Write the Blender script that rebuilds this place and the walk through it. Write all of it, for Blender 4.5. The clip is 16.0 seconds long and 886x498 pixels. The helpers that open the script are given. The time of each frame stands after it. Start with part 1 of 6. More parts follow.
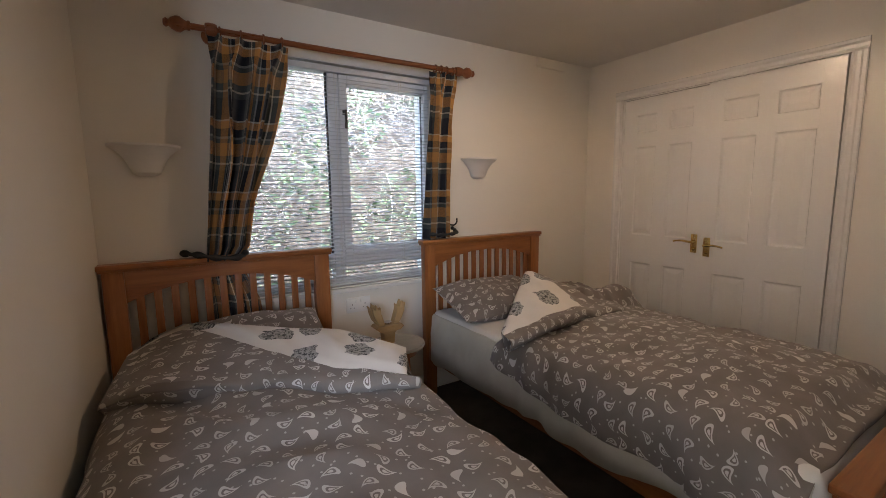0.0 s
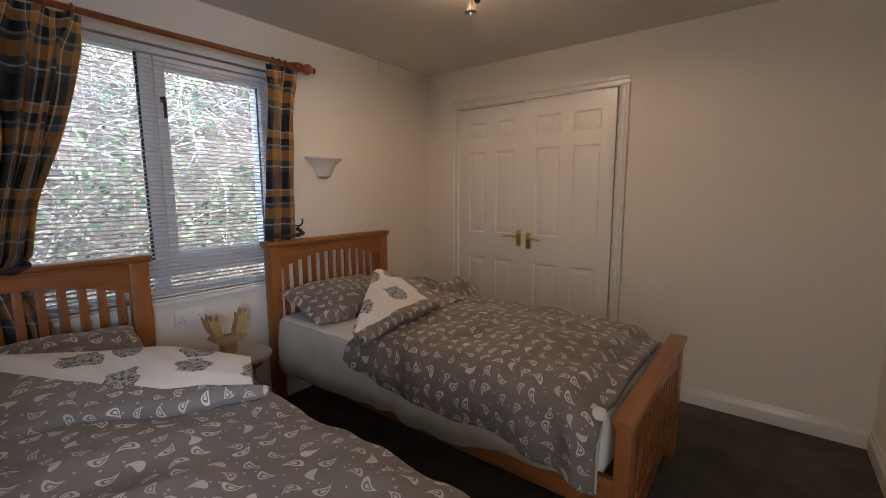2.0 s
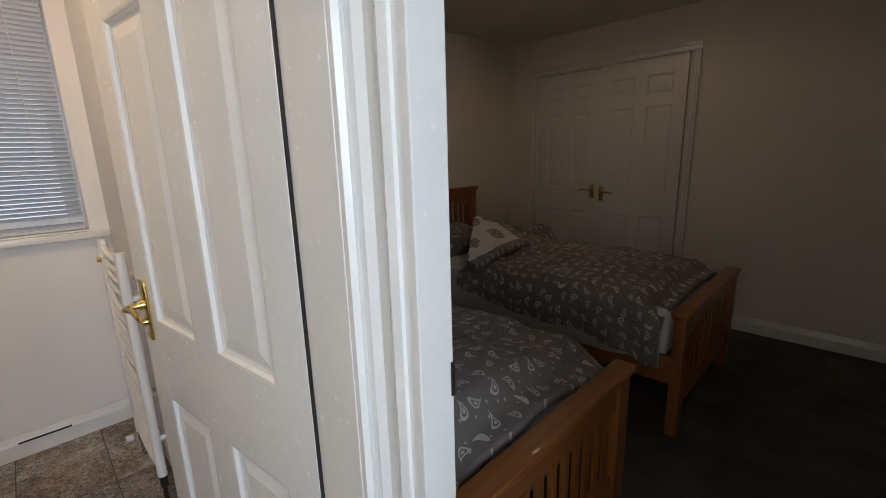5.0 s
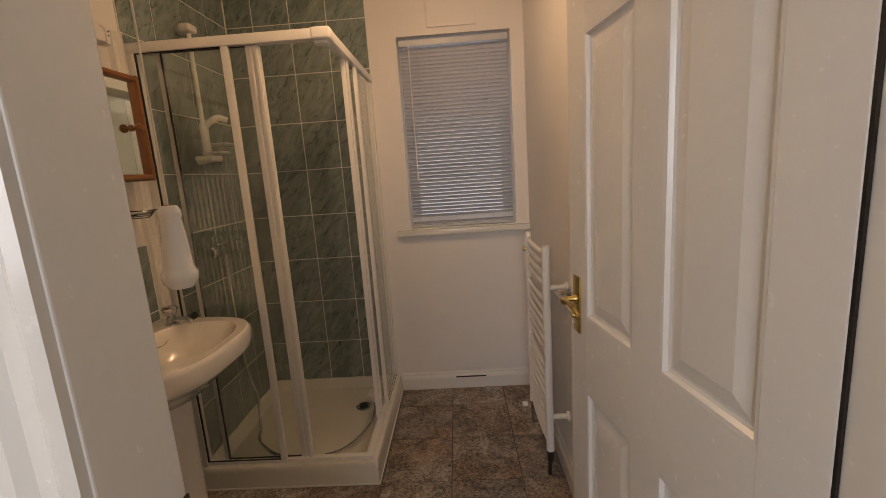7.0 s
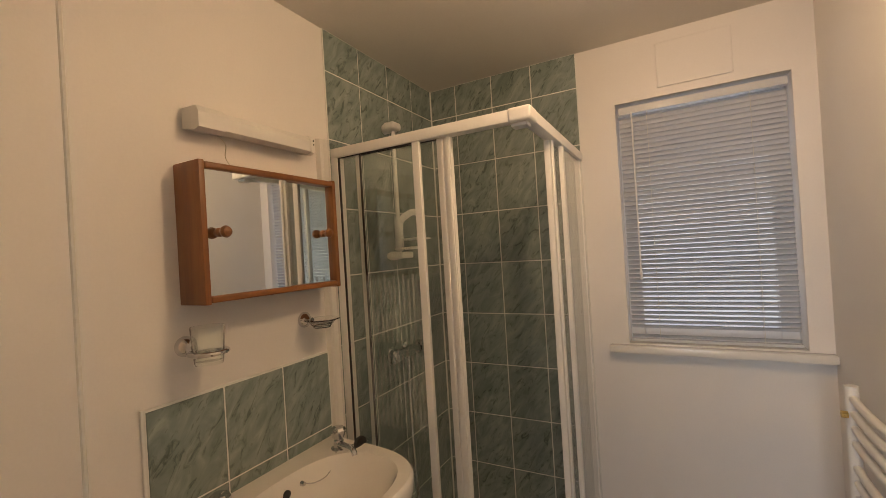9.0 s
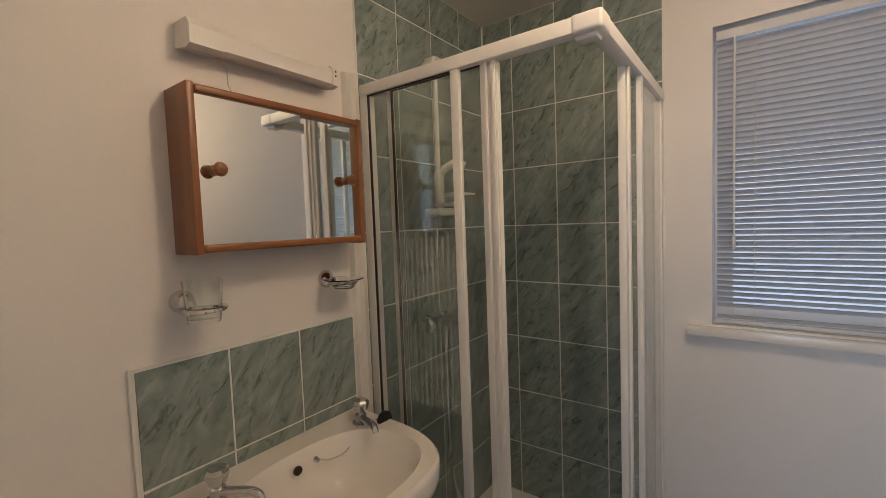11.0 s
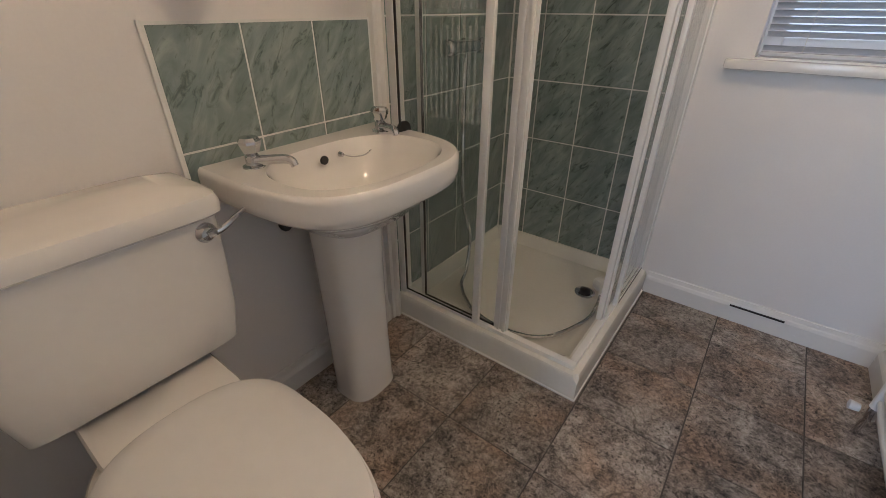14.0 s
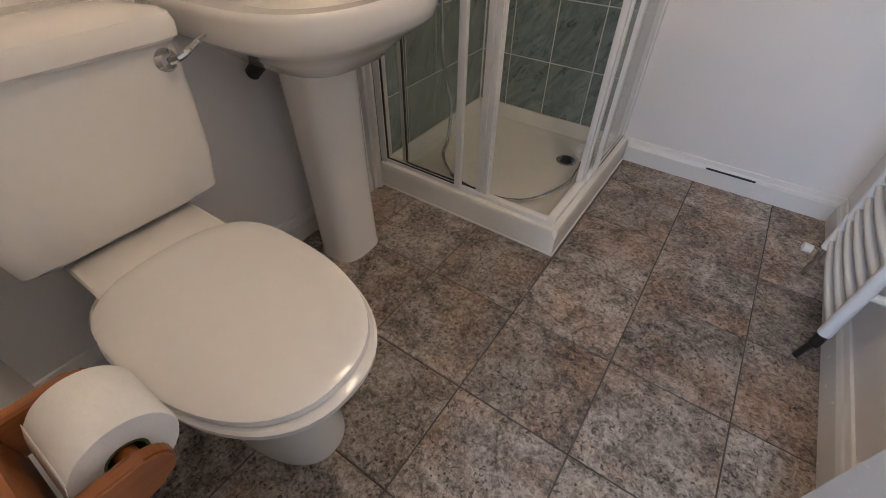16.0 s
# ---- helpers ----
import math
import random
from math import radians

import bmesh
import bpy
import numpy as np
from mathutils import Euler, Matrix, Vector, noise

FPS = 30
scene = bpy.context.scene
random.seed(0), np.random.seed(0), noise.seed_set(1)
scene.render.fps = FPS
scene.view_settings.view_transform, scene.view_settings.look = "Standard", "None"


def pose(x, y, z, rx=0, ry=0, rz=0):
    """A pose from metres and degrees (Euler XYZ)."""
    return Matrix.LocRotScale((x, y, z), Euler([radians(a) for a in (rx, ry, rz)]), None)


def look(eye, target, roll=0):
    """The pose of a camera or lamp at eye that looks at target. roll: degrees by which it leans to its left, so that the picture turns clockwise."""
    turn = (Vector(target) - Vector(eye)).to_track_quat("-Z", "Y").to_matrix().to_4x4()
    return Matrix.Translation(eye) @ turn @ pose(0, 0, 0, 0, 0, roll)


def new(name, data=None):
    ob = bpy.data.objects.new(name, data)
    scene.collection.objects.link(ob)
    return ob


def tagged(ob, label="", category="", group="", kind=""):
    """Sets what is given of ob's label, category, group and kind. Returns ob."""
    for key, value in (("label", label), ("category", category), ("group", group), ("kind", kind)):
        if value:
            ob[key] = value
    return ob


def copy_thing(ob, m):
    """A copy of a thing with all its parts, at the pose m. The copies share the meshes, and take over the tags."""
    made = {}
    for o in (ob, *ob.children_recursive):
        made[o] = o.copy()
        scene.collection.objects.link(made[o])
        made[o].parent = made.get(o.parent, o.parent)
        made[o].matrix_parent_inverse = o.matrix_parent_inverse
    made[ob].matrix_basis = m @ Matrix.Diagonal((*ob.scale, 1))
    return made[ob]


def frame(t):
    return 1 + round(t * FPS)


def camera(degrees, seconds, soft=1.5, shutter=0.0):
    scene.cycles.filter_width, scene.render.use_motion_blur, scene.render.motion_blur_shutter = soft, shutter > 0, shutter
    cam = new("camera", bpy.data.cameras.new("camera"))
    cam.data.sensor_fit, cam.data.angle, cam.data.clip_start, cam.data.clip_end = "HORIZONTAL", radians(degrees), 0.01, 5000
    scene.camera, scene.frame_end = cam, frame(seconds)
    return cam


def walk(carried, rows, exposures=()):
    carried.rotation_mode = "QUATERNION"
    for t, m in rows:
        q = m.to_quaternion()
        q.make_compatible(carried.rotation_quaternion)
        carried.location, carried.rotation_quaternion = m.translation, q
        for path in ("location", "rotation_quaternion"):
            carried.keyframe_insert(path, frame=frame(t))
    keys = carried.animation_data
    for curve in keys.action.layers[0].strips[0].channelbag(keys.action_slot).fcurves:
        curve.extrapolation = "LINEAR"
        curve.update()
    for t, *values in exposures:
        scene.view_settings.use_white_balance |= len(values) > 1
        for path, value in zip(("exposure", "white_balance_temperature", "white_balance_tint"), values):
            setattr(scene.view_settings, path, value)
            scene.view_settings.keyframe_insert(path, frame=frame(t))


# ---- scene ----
cam = camera(92.6, 16.0, 0.75)
PATH = [
    (0, (2.019, -2.405, 1.333), (3.075, -0.727, 1.071), -0.7),
    (0.5, (2.016, -2.394, 1.343), (3.186, -0.795, 1.069), -0.4),
    (1, (2.014, -2.401, 1.339), (3.312, -0.905, 1.06), -0.1),
    (1.5, (2.011, -2.422, 1.334), (3.45, -1.06, 1.061), 0.0),
    (2, (1.994, -2.448, 1.333), (3.564, -1.238, 1.066), -0.2),
    (2.5, (1.926, -2.463, 1.349), (3.607, -1.417, 1.072), -0.6),
    (3, (1.862, -2.499, 1.334), (3.601, -1.552, 1.058), -1.2),
    (3.2, (1.831, -2.515, 1.339), (3.583, -1.594, 1.052), -1.4),
    (5.3, (1.294, -2.653, 1.328), (2.439, -1.08, 0.867), -1.7),
    (5.5, (1.267, -2.633, 1.313), (2.184, -0.915, 0.86), -0.9),
    (6, (1.23, -2.606, 1.301), (1.654, -0.704, 0.851), -1.2),
    (6.5, (1.232, -2.578, 1.324), (1.379, -0.627, 0.908), -2.5),
    (7, (1.229, -2.496, 1.334), (1.148, -0.528, 0.985), -3.9),
    (7.5, (1.174, -2.304, 1.394), (0.831, -0.346, 1.175), -4.6),
    (8, (1.152, -2.196, 1.46), (0.545, -0.292, 1.371), -4.1),
    (8.2, (1.157, -2.161, 1.483), (0.44, -0.294, 1.442), -3.7),
    (10.3, (1.104, -1.9, 1.471), (0.035, -0.21, 1.468), -3.2),
    (10.5, (1.102, -1.87, 1.464), (0.0, -0.202, 1.436), -2.9),
    (11, (1.068, -1.826, 1.432), (-0.116, -0.218, 1.311), -2.1),
    (11.5, (1.055, -1.816, 1.374), (-0.177, -0.259, 1.131), -1.8),
    (12, (1.049, -1.829, 1.345), (-0.185, -0.3, 0.97), -1.6),
    (12.5, (1.053, -1.843, 1.302), (-0.154, -0.33, 0.799), -1.1),
    (13, (1.061, -1.863, 1.267), (-0.093, -0.371, 0.603), -0.4),
    (13.5, (1.061, -1.883, 1.223), (-0.033, -0.44, 0.375), 0.2),
    (14, (1.059, -1.905, 1.171), (0.008, -0.524, 0.176), 0.2),
    (14.5, (1.056, -1.913, 1.135), (0.076, -0.568, 0.026), 0.7),
    (15, (1.066, -1.925, 1.118), (0.159, -0.602, -0.077), 1.4),
    (15.5, (1.085, -1.953, 1.086), (0.237, -0.666, -0.189), 1.7),
    (16, (1.109, -1.976, 1.052), (0.286, -0.76, -0.306), 0.8),
]
EXPOSURES = [(0.0, 3.88, 7000, 17), (1.5, 3.74, 7000, 18), (3.2, 3.56, 7150, 20), (5.3, 1.48, 6900, 13), (6.0, 1.26, 7800, 14), (7.0, 1.05, 9000, 24), (7.6, 1.1, 9800, 27), (8.0, 1.42, 9000, 20), (8.3, 1.45, 8700, 19), (10.3, 1.36, 6800, 15), (12.0, 1.49, 6300, 14), (14.0, 1.8, 6050, 14), (16.0, 2.04, 5950, 15)]
walk(cam, [(t, look(eye, target, roll)) for t, eye, target, roll in PATH], EXPOSURES)

# ---- world, sun, large lights ----
world = bpy.data.worlds.new("sky")
scene.world = world
world.use_nodes = True
wn = world.node_tree.nodes
sky = wn.new("ShaderNodeTexSky")
sky.sky_type = "NISHITA"
sky.sun_disc = False
sky.sun_elevation, sky.sun_rotation = radians(42), radians(114)
world.node_tree.links.new(sky.outputs["Color"], wn["Background"].inputs["Color"])
wn["Background"].inputs["Strength"].default_value = 0.15
sun = new("sun", bpy.data.lights.new("sun", "SUN"))
sun.data.energy, sun.data.angle, sun.data.color = 0.9, radians(15), (0.96, 0.98, 1)
sun.matrix_world = look((2.0, -0.9, 2.0), (0, 0, 0))


def lamp(name, kind, place, watts, colour, size, target=None):
    ob = new(name, bpy.data.lights.new(name, kind))
    ob.data.energy, ob.data.color = watts, colour
    if kind == "AREA":
        ob.data.shape, ob.data.size, ob.data.size_y = "RECTANGLE", size[0], size[1]
    else:
        ob.data.shadow_soft_size = size
    ob.matrix_world = look(place, target) if target else Matrix.Translation(place)
    return ob


BED_LAMP = lamp("bedroom_lamp", "POINT", (3.78, -1.28, 2.262), 0.36, (1, 0.74, 0.50), 0.05)
BED_SPOTS = lamp("bedroom_spots", "SPOT", (3.78, -1.28, 2.262), 1.45, (1, 0.74, 0.50), 0.05, (3.76, -1.30, 0))
BED_SPOTS.data.spot_size, BED_SPOTS.data.spot_blend = radians(180), 0.45
BATH_LAMP = lamp("bathroom_lamp", "POINT", (1.12, -1.10, 2.22), 4.7, (1, 0.75, 0.49), 0.06)
HALL_SKY = lamp("hall_window_light", "AREA", (0.9, -4.18, 1.6), 10.8, (0.62, 0.78, 1), (1.0, 1.1), (0.9, 0, 1.5))

BATH_SKY = lamp("bathroom_window_light", "AREA", (1.2575, 0.235, 1.555), 0.6, (0.66, 0.80, 1), (0.6, 1.05), (1.2575, 0, 1.555))


# ---- materials ----
def nodes_of(name):
    m = bpy.data.materials.new(name)
    m.use_nodes = True
    t = m.node_tree
    return m, t, t.nodes["Principled BSDF"]


def link(t, a, b):
    t.links.new(a, b)


def node(t, kind, **values):
    n = t.nodes.new(kind)
    for key, value in values.items():
        if key in n.inputs:
            n.inputs[key].default_value = value
    return n


def math_node(t, op, a, b=None, c=None):
    n = t.nodes.new("ShaderNodeMath")
    n.operation = op
    for i, v in enumerate((a, b, c)):
        if v is None:
            continue
        if isinstance(v, (int, float)):
            n.inputs[i].default_value = v
        else:
            t.links.new(v, n.inputs[i])
    return n.outputs[0]


def mix(t, fac, a, b, blend="MIX"):
    n = t.nodes.new("ShaderNodeMix")
    n.data_type, n.blend_type = "RGBA", blend
    for sock, v in ((n.inputs[0], fac), (n.inputs[6], a), (n.inputs[7], b)):
        if isinstance(v, (int, float)):
            sock.default_value = v
        elif isinstance(v, tuple):
            sock.default_value = (*v, 1) if len(v) == 3 else v
        else:
            t.links.new(v, sock)
    return n.outputs[2]


def ramp(t, fac, stops, constant=False):
    n = t.nodes.new("ShaderNodeValToRGB")
    if constant:
        n.color_ramp.interpolation = "CONSTANT"
    e = n.color_ramp.elements
    while len(e) < len(stops):
        e.new(0.5)
    for el, (p, c) in zip(e, stops):
        el.position = p
        el.color = (*c, 1) if isinstance(c, tuple) else (c, c, c, 1)
    t.links.new(fac, n.inputs[0])
    return n.outputs[0]


def coords(t, kind="Object", scale=None):
    c = t.nodes.new("ShaderNodeTexCoord").outputs[kind]
    if scale:
        m = t.nodes.new("ShaderNodeMapping")
        m.inputs["Scale"].default_value = scale
        t.links.new(c, m.inputs["Vector"])
        c = m.outputs[0]
    return c


def noise_tex(t, vec, scale, detail=4, rough=0.55, distort=0.0):
    n = node(t, "ShaderNodeTexNoise", Scale=scale, Detail=detail, Roughness=rough, Distortion=distort)
    t.links.new(vec, n.inputs["Vector"])
    return n.outputs[0]


def bump(t, b, height, strength, distance=0.002, normal=None):
    n = node(t, "ShaderNodeBump", Strength=strength, Distance=distance)
    t.links.new(height, n.inputs["Height"])
    if normal:
        t.links.new(normal, n.inputs["Normal"])
    t.links.new(n.outputs[0], b.inputs["Normal"])
    return n.outputs[0]


def surface(name, a, b, rough, scale=3, fine=90, strength=0.15, distance=0.002, metal=0.0, rough_var=0.06, coat=0.0, stretch=None):
    """Two close colours mottled at two scales, with a fine relief."""
    m, t, p = nodes_of(name)
    v = coords(t, "Object", stretch)
    big = noise_tex(t, v, scale)
    small = noise_tex(t, v, fine, 3)
    both = math_node(t, "ADD", math_node(t, "MULTIPLY", big, 0.65), math_node(t, "MULTIPLY", small, 0.35))
    link(t, ramp(t, both, [(0.34, a), (0.66, b)]), p.inputs["Base Color"])
    link(t, math_node(t, "MULTIPLY_ADD", small, rough_var * 2, rough - rough_var), p.inputs["Roughness"])
    p.inputs["Metallic"].default_value = metal
    p.inputs["Coat Weight"].default_value = coat
    bump(t, p, both, strength, distance)
    return m


WALL = surface("cream_paint", (0.74, 0.69, 0.61), (0.78, 0.73, 0.65), 0.7, 1.5, 160, 0.25, 0.0015)
BATH_WALL = surface("white_emulsion", (0.76, 0.73, 0.70), (0.80, 0.77, 0.74), 0.55, 2, 140, 0.25, 0.0015)
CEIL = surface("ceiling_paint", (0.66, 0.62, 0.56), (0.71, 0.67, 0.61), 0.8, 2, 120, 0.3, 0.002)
GLOSS = surface("white_gloss_paint", (0.74, 0.72, 0.68), (0.78, 0.76, 0.72), 0.25, 2, 60, 0.08, 0.001, coat=0.3)
CARPET = surface("charcoal_carpet", (0.040, 0.034, 0.028), (0.105, 0.092, 0.076), 0.95, 5, 350, 0.9, 0.006)
UPVC = surface("white_upvc", (0.72, 0.73, 0.74), (0.76, 0.77, 0.78), 0.3, 4, 60, 0.04)
PORCELAIN = surface("white_porcelain", (0.80, 0.77, 0.72), (0.83, 0.80, 0.75), 0.1, 3, 40, 0.02, coat=0.6, rough_var=0.02)
SEAT = surface("white_seat_plastic", (0.80, 0.78, 0.75), (0.83, 0.81, 0.78), 0.16, 3, 40, 0.02, rough_var=0.03)
TRAY = surface("acrylic_tray", (0.74, 0.72, 0.65), (0.79, 0.77, 0.71), 0.2, 4, 70, 0.05, rough_var=0.05)
ALU = surface("white_powder_coat", (0.78, 0.77, 0.74), (0.82, 0.81, 0.78), 0.32, 4, 80, 0.04)
PLASTIC = surface("white_plastic", (0.74, 0.73, 0.70), (0.78, 0.77, 0.74), 0.35, 4, 80, 0.04)
PLASTER = surface("white_plaster", (0.72, 0.69, 0.65), (0.77, 0.74, 0.70), 0.7, 5, 120, 0.2)
CHROME = surface("chrome", (0.58, 0.58, 0.59), (0.70, 0.70, 0.71), 0.07, 6, 60, 0.02, metal=1.0, rough_var=0.03)
BRASS = surface("polished_brass", (0.62, 0.44, 0.16), (0.75, 0.55, 0.23), 0.2, 12, 90, 0.05, metal=1.0)
DARK = surface("dark_metal", (0.03, 0.026, 0.022), (0.06, 0.05, 0.045), 0.5, 12, 90, 0.1, metal=0.6)
RUBBER = surface("black_rubber", (0.012, 0.012, 0.012), (0.025, 0.025, 0.025), 0.6, 12, 90, 0.1)
SLAT = surface("blind_slat_enamel", (0.52, 0.53, 0.545), (0.60, 0.61, 0.625), 0.4, 4, 60, 0.03)
WHITE_SLAT = surface("white_blind_slat", (0.54, 0.55, 0.57), (0.60, 0.61, 0.63), 0.22, 4, 60, 0.03)
CORD = surface("white_cord", (0.62, 0.58, 0.50), (0.72, 0.68, 0.60), 0.8, 20, 300, 0.3)
SHEET = surface("white_cotton_sheet", (0.68, 0.67, 0.64), (0.75, 0.74, 0.71), 0.85, 6, 400, 0.4, 0.002)
# cream cloth, its colour also lowered for the shade down the bed side
VALANCE_SHADED = surface("cream_sheet_shaded", (0.50, 0.47, 0.40), (0.60, 0.57, 0.50), 0.9, 8, 400, 0.4, 0.002)
PAPER = surface("toilet_paper", (0.78, 0.77, 0.75), (0.84, 0.83, 0.81), 0.9, 30, 200, 0.5)
CARD = surface("green_card_tube", (0.05, 0.09, 0.03), (0.10, 0.14, 0.05), 0.8, 30, 200, 0.2)
GREY_TOP = surface("grey_table_top", (0.30, 0.29, 0.27), (0.42, 0.41, 0.38), 0.35, 9, 120, 0.1)
PLY = surface("pale_plywood", (0.36, 0.23, 0.10), (0.47, 0.32, 0.16), 0.55, 7, 80, 0.15, stretch=(1, 6, 6))
SOIL = surface("bank_soil", (0.03, 0.026, 0.02), (0.14, 0.12, 0.10), 0.95, 2.5, 18, 0.8, 0.05)
GROUT = surface("pale_grout", (0.70, 0.70, 0.66), (0.78, 0.78, 0.74), 0.9, 12, 150, 0.3)
DARK_GROUT = surface("dark_grout", (0.06, 0.052, 0.045), (0.13, 0.115, 0.10), 0.9, 12, 150, 0.3)


def wood(name, dark, mid, light, rough=0.35, along="Z"):
    """Grain streaks that run along one axis."""
    m, t, p = nodes_of(name)
    s = {"X": (1.2, 14, 14), "Y": (14, 1.2, 14), "Z": (14, 14, 1.2)}[along]
    v = coords(t, "Object", s)
    broad = noise_tex(t, v, 1.6, 5, 0.6, 0.6)
    fine = noise_tex(t, v, 11, 4, 0.6)
    f = math_node(t, "ADD", math_node(t, "MULTIPLY", broad, 0.7), math_node(t, "MULTIPLY", fine, 0.3))
    link(t, ramp(t, f, [(0.3, dark), (0.5, mid), (0.7, light)]), p.inputs["Base Color"])
    link(t, math_node(t, "MULTIPLY_ADD", fine, 0.2, rough - 0.1), p.inputs["Roughness"])
    p.inputs["Coat Weight"].default_value = 0.15
    bump(t, p, f, 0.12, 0.001)
    return m


OAK = {a: wood("honey_pine_" + a.lower(), (0.19, 0.06, 0.016), (0.29, 0.10, 0.027), (0.37, 0.14, 0.042), 0.38, a) for a in "XYZ"}
ROD_WOOD = wood("red_brown_pole", (0.16, 0.045, 0.014), (0.25, 0.075, 0.024), (0.32, 0.11, 0.036), 0.3, "X")
PINE = {a: wood("orange_pine_" + a.lower(), (0.17, 0.06, 0.016), (0.25, 0.092, 0.027), (0.33, 0.135, 0.044), 0.35, a) for a in "YZ"}


def glass_mat(name, tint=(1, 1, 1), rough=0.0):
    m, t, p = nodes_of(name)
    p.inputs["Base Color"].default_value = (*tint, 1)
    p.inputs["Transmission Weight"].default_value = 1
    p.inputs["IOR"].default_value = 1.45
    v = coords(t)
    link(t, math_node(t, "MULTIPLY_ADD", noise_tex(t, v, 6), 0.02, rough), p.inputs["Roughness"])
    return m


GLASS = glass_mat("clear_glass", (0.96, 0.99, 0.97))
FROST = glass_mat("frosted_glass", (0.95, 0.97, 0.98), 0.30)
m, t, p = nodes_of("frosted_print")
p.inputs["Base Color"].default_value = (0.75, 0.80, 0.77, 1)
p.inputs["Roughness"].default_value = 0.6
link(t, ramp(t, noise_tex(t, coords(t), 14), [(0.3, 0.10), (0.7, 0.24)]), p.inputs["Alpha"])
STRIPE = m
m, t, p = nodes_of("mirror")
p.inputs["Base Color"].default_value = (0.86, 0.89, 0.88, 1)
p.inputs["Metallic"].default_value = 1
p.inputs["Roughness"].default_value = 0.015
MIRROR = m


def marble_tile():
    """Sea-green glazed tile with soft diagonal clouds and dark veins; each tile has its own patch of the pattern."""
    m, t, p = nodes_of("green_marbled_tile")
    info = t.nodes.new("ShaderNodeObjectInfo")
    v = t.nodes.new("ShaderNodeVectorMath")
    v.operation = "MULTIPLY_ADD"
    comb = t.nodes.new("ShaderNodeCombineXYZ")
    for i in range(3):
        link(t, info.outputs["Random"], comb.inputs[i])
    link(t, comb.outputs[0], v.inputs[0])
    v.inputs[1].default_value = (17, 29, 11)
    link(t, coords(t), v.inputs[2])
    rot = node(t, "ShaderNodeMapping")
    rot.vector_type = "TEXTURE"
    rot.inputs["Rotation"].default_value = (0.0, -0.95, 0)
    rot.inputs["Scale"].default_value = (1, 1, 0.36)
    link(t, v.outputs[0], rot.inputs[0])
    cloud = noise_tex(t, rot.outputs[0], 9, 5, 0.6, 0.8)
    vein = noise_tex(t, rot.outputs[0], 14, 6, 0.65, 1.2)
    base = ramp(t, cloud, [(0.3, (0.175, 0.225, 0.21)), (0.5, (0.245, 0.30, 0.28)), (0.72, (0.34, 0.395, 0.37))])
    dark = ramp(t, vein, [(0.34, (0.33, 0.36, 0.34)), (0.46, (1, 1, 1))])
    link(t, mix(t, 0.75, base, dark, "MULTIPLY"), p.inputs["Base Color"])
    p.inputs["Roughness"].default_value = 0.16
    p.inputs["Coat Weight"].default_value = 0.3
    bump(t, p, cloud, 0.04, 0.001)
    return m


def stone_vinyl():
    """Brown-grey slate-look floor tile, each with its own shade."""
    m, t, p = nodes_of("slate_look_floor_tile")
    info = t.nodes.new("ShaderNodeObjectInfo")
    comb = t.nodes.new("ShaderNodeCombineXYZ")
    for i in range(3):
        link(t, info.outputs["Random"], comb.inputs[i])
    v = t.nodes.new("ShaderNodeVectorMath")
    v.operation = "MULTIPLY_ADD"
    link(t, comb.outputs[0], v.inputs[0])
    v.inputs[1].default_value = (23, 31, 7)
    link(t, coords(t), v.inputs[2])
    a = noise_tex(t, v.outputs[0], 8, 6, 0.68, 0.7)
    b = noise_tex(t, v.outputs[0], 70, 8, 0.85, 0.6)
    speck = noise_tex(t, v.outputs[0], 95, 4, 0.6)
    c = noise_tex(t, v.outputs[0], 4.5, 3, 0.5)
    f = math_node(t, "ADD", math_node(t, "MULTIPLY", a, 0.36), math_node(t, "MULTIPLY", b, 0.64))
    grey = ramp(t, f, [(0.40, (0.04, 0.033, 0.028)), (0.465, (0.18, 0.153, 0.13)), (0.525, (0.36, 0.315, 0.27)), (0.60, (0.58, 0.525, 0.46))])
    rust = ramp(t, c, [(0.46, (1, 1, 1)), (0.68, (1.0, 0.80, 0.66))])
    shade = ramp(t, info.outputs["Random"], [(0.0, 0.80), (1.0, 1.06)])
    pits = ramp(t, speck, [(0.36, (0.22, 0.20, 0.18)), (0.43, (1, 1, 1))])
    bent = t.nodes.new("ShaderNodeVectorMath")
    bent.operation = "MULTIPLY_ADD"
    wob = node(t, "ShaderNodeTexNoise", Scale=9.0, Detail=3.0)
    link(t, v.outputs[0], wob.inputs["Vector"])
    link(t, wob.outputs["Color"], bent.inputs[0])
    bent.inputs[1].default_value = (0.10, 0.10, 0)
    link(t, v.outputs[0], bent.inputs[2])
    crack = node(t, "ShaderNodeTexVoronoi", Scale=4.2)
    crack.feature = "DISTANCE_TO_EDGE"
    link(t, bent.outputs[0], crack.inputs["Vector"])
    line = ramp(t, crack.outputs["Distance"], [(0.0, (0.42, 0.39, 0.36)), (0.018, (1, 1, 1))])
    some = ramp(t, noise_tex(t, v.outputs[0], 5.5, 2), [(0.50, 0.0), (0.60, 0.85)])
    look_1 = mix(t, 1.0, mix(t, 1.0, grey, rust, "MULTIPLY"), shade, "MULTIPLY")
    look_2 = mix(t, some, mix(t, 1.0, look_1, pits, "MULTIPLY"), mix(t, 1.0, look_1, line, "MULTIPLY"))
    link(t, look_2, p.inputs["Base Color"])
    link(t, math_node(t, "MULTIPLY_ADD", b, 0.35, 0.30), p.inputs["Roughness"])
    bump(t, p, f, 0.45, 0.0025)
    return m


TILE, FLOOR_TILE = marble_tile(), stone_vinyl()


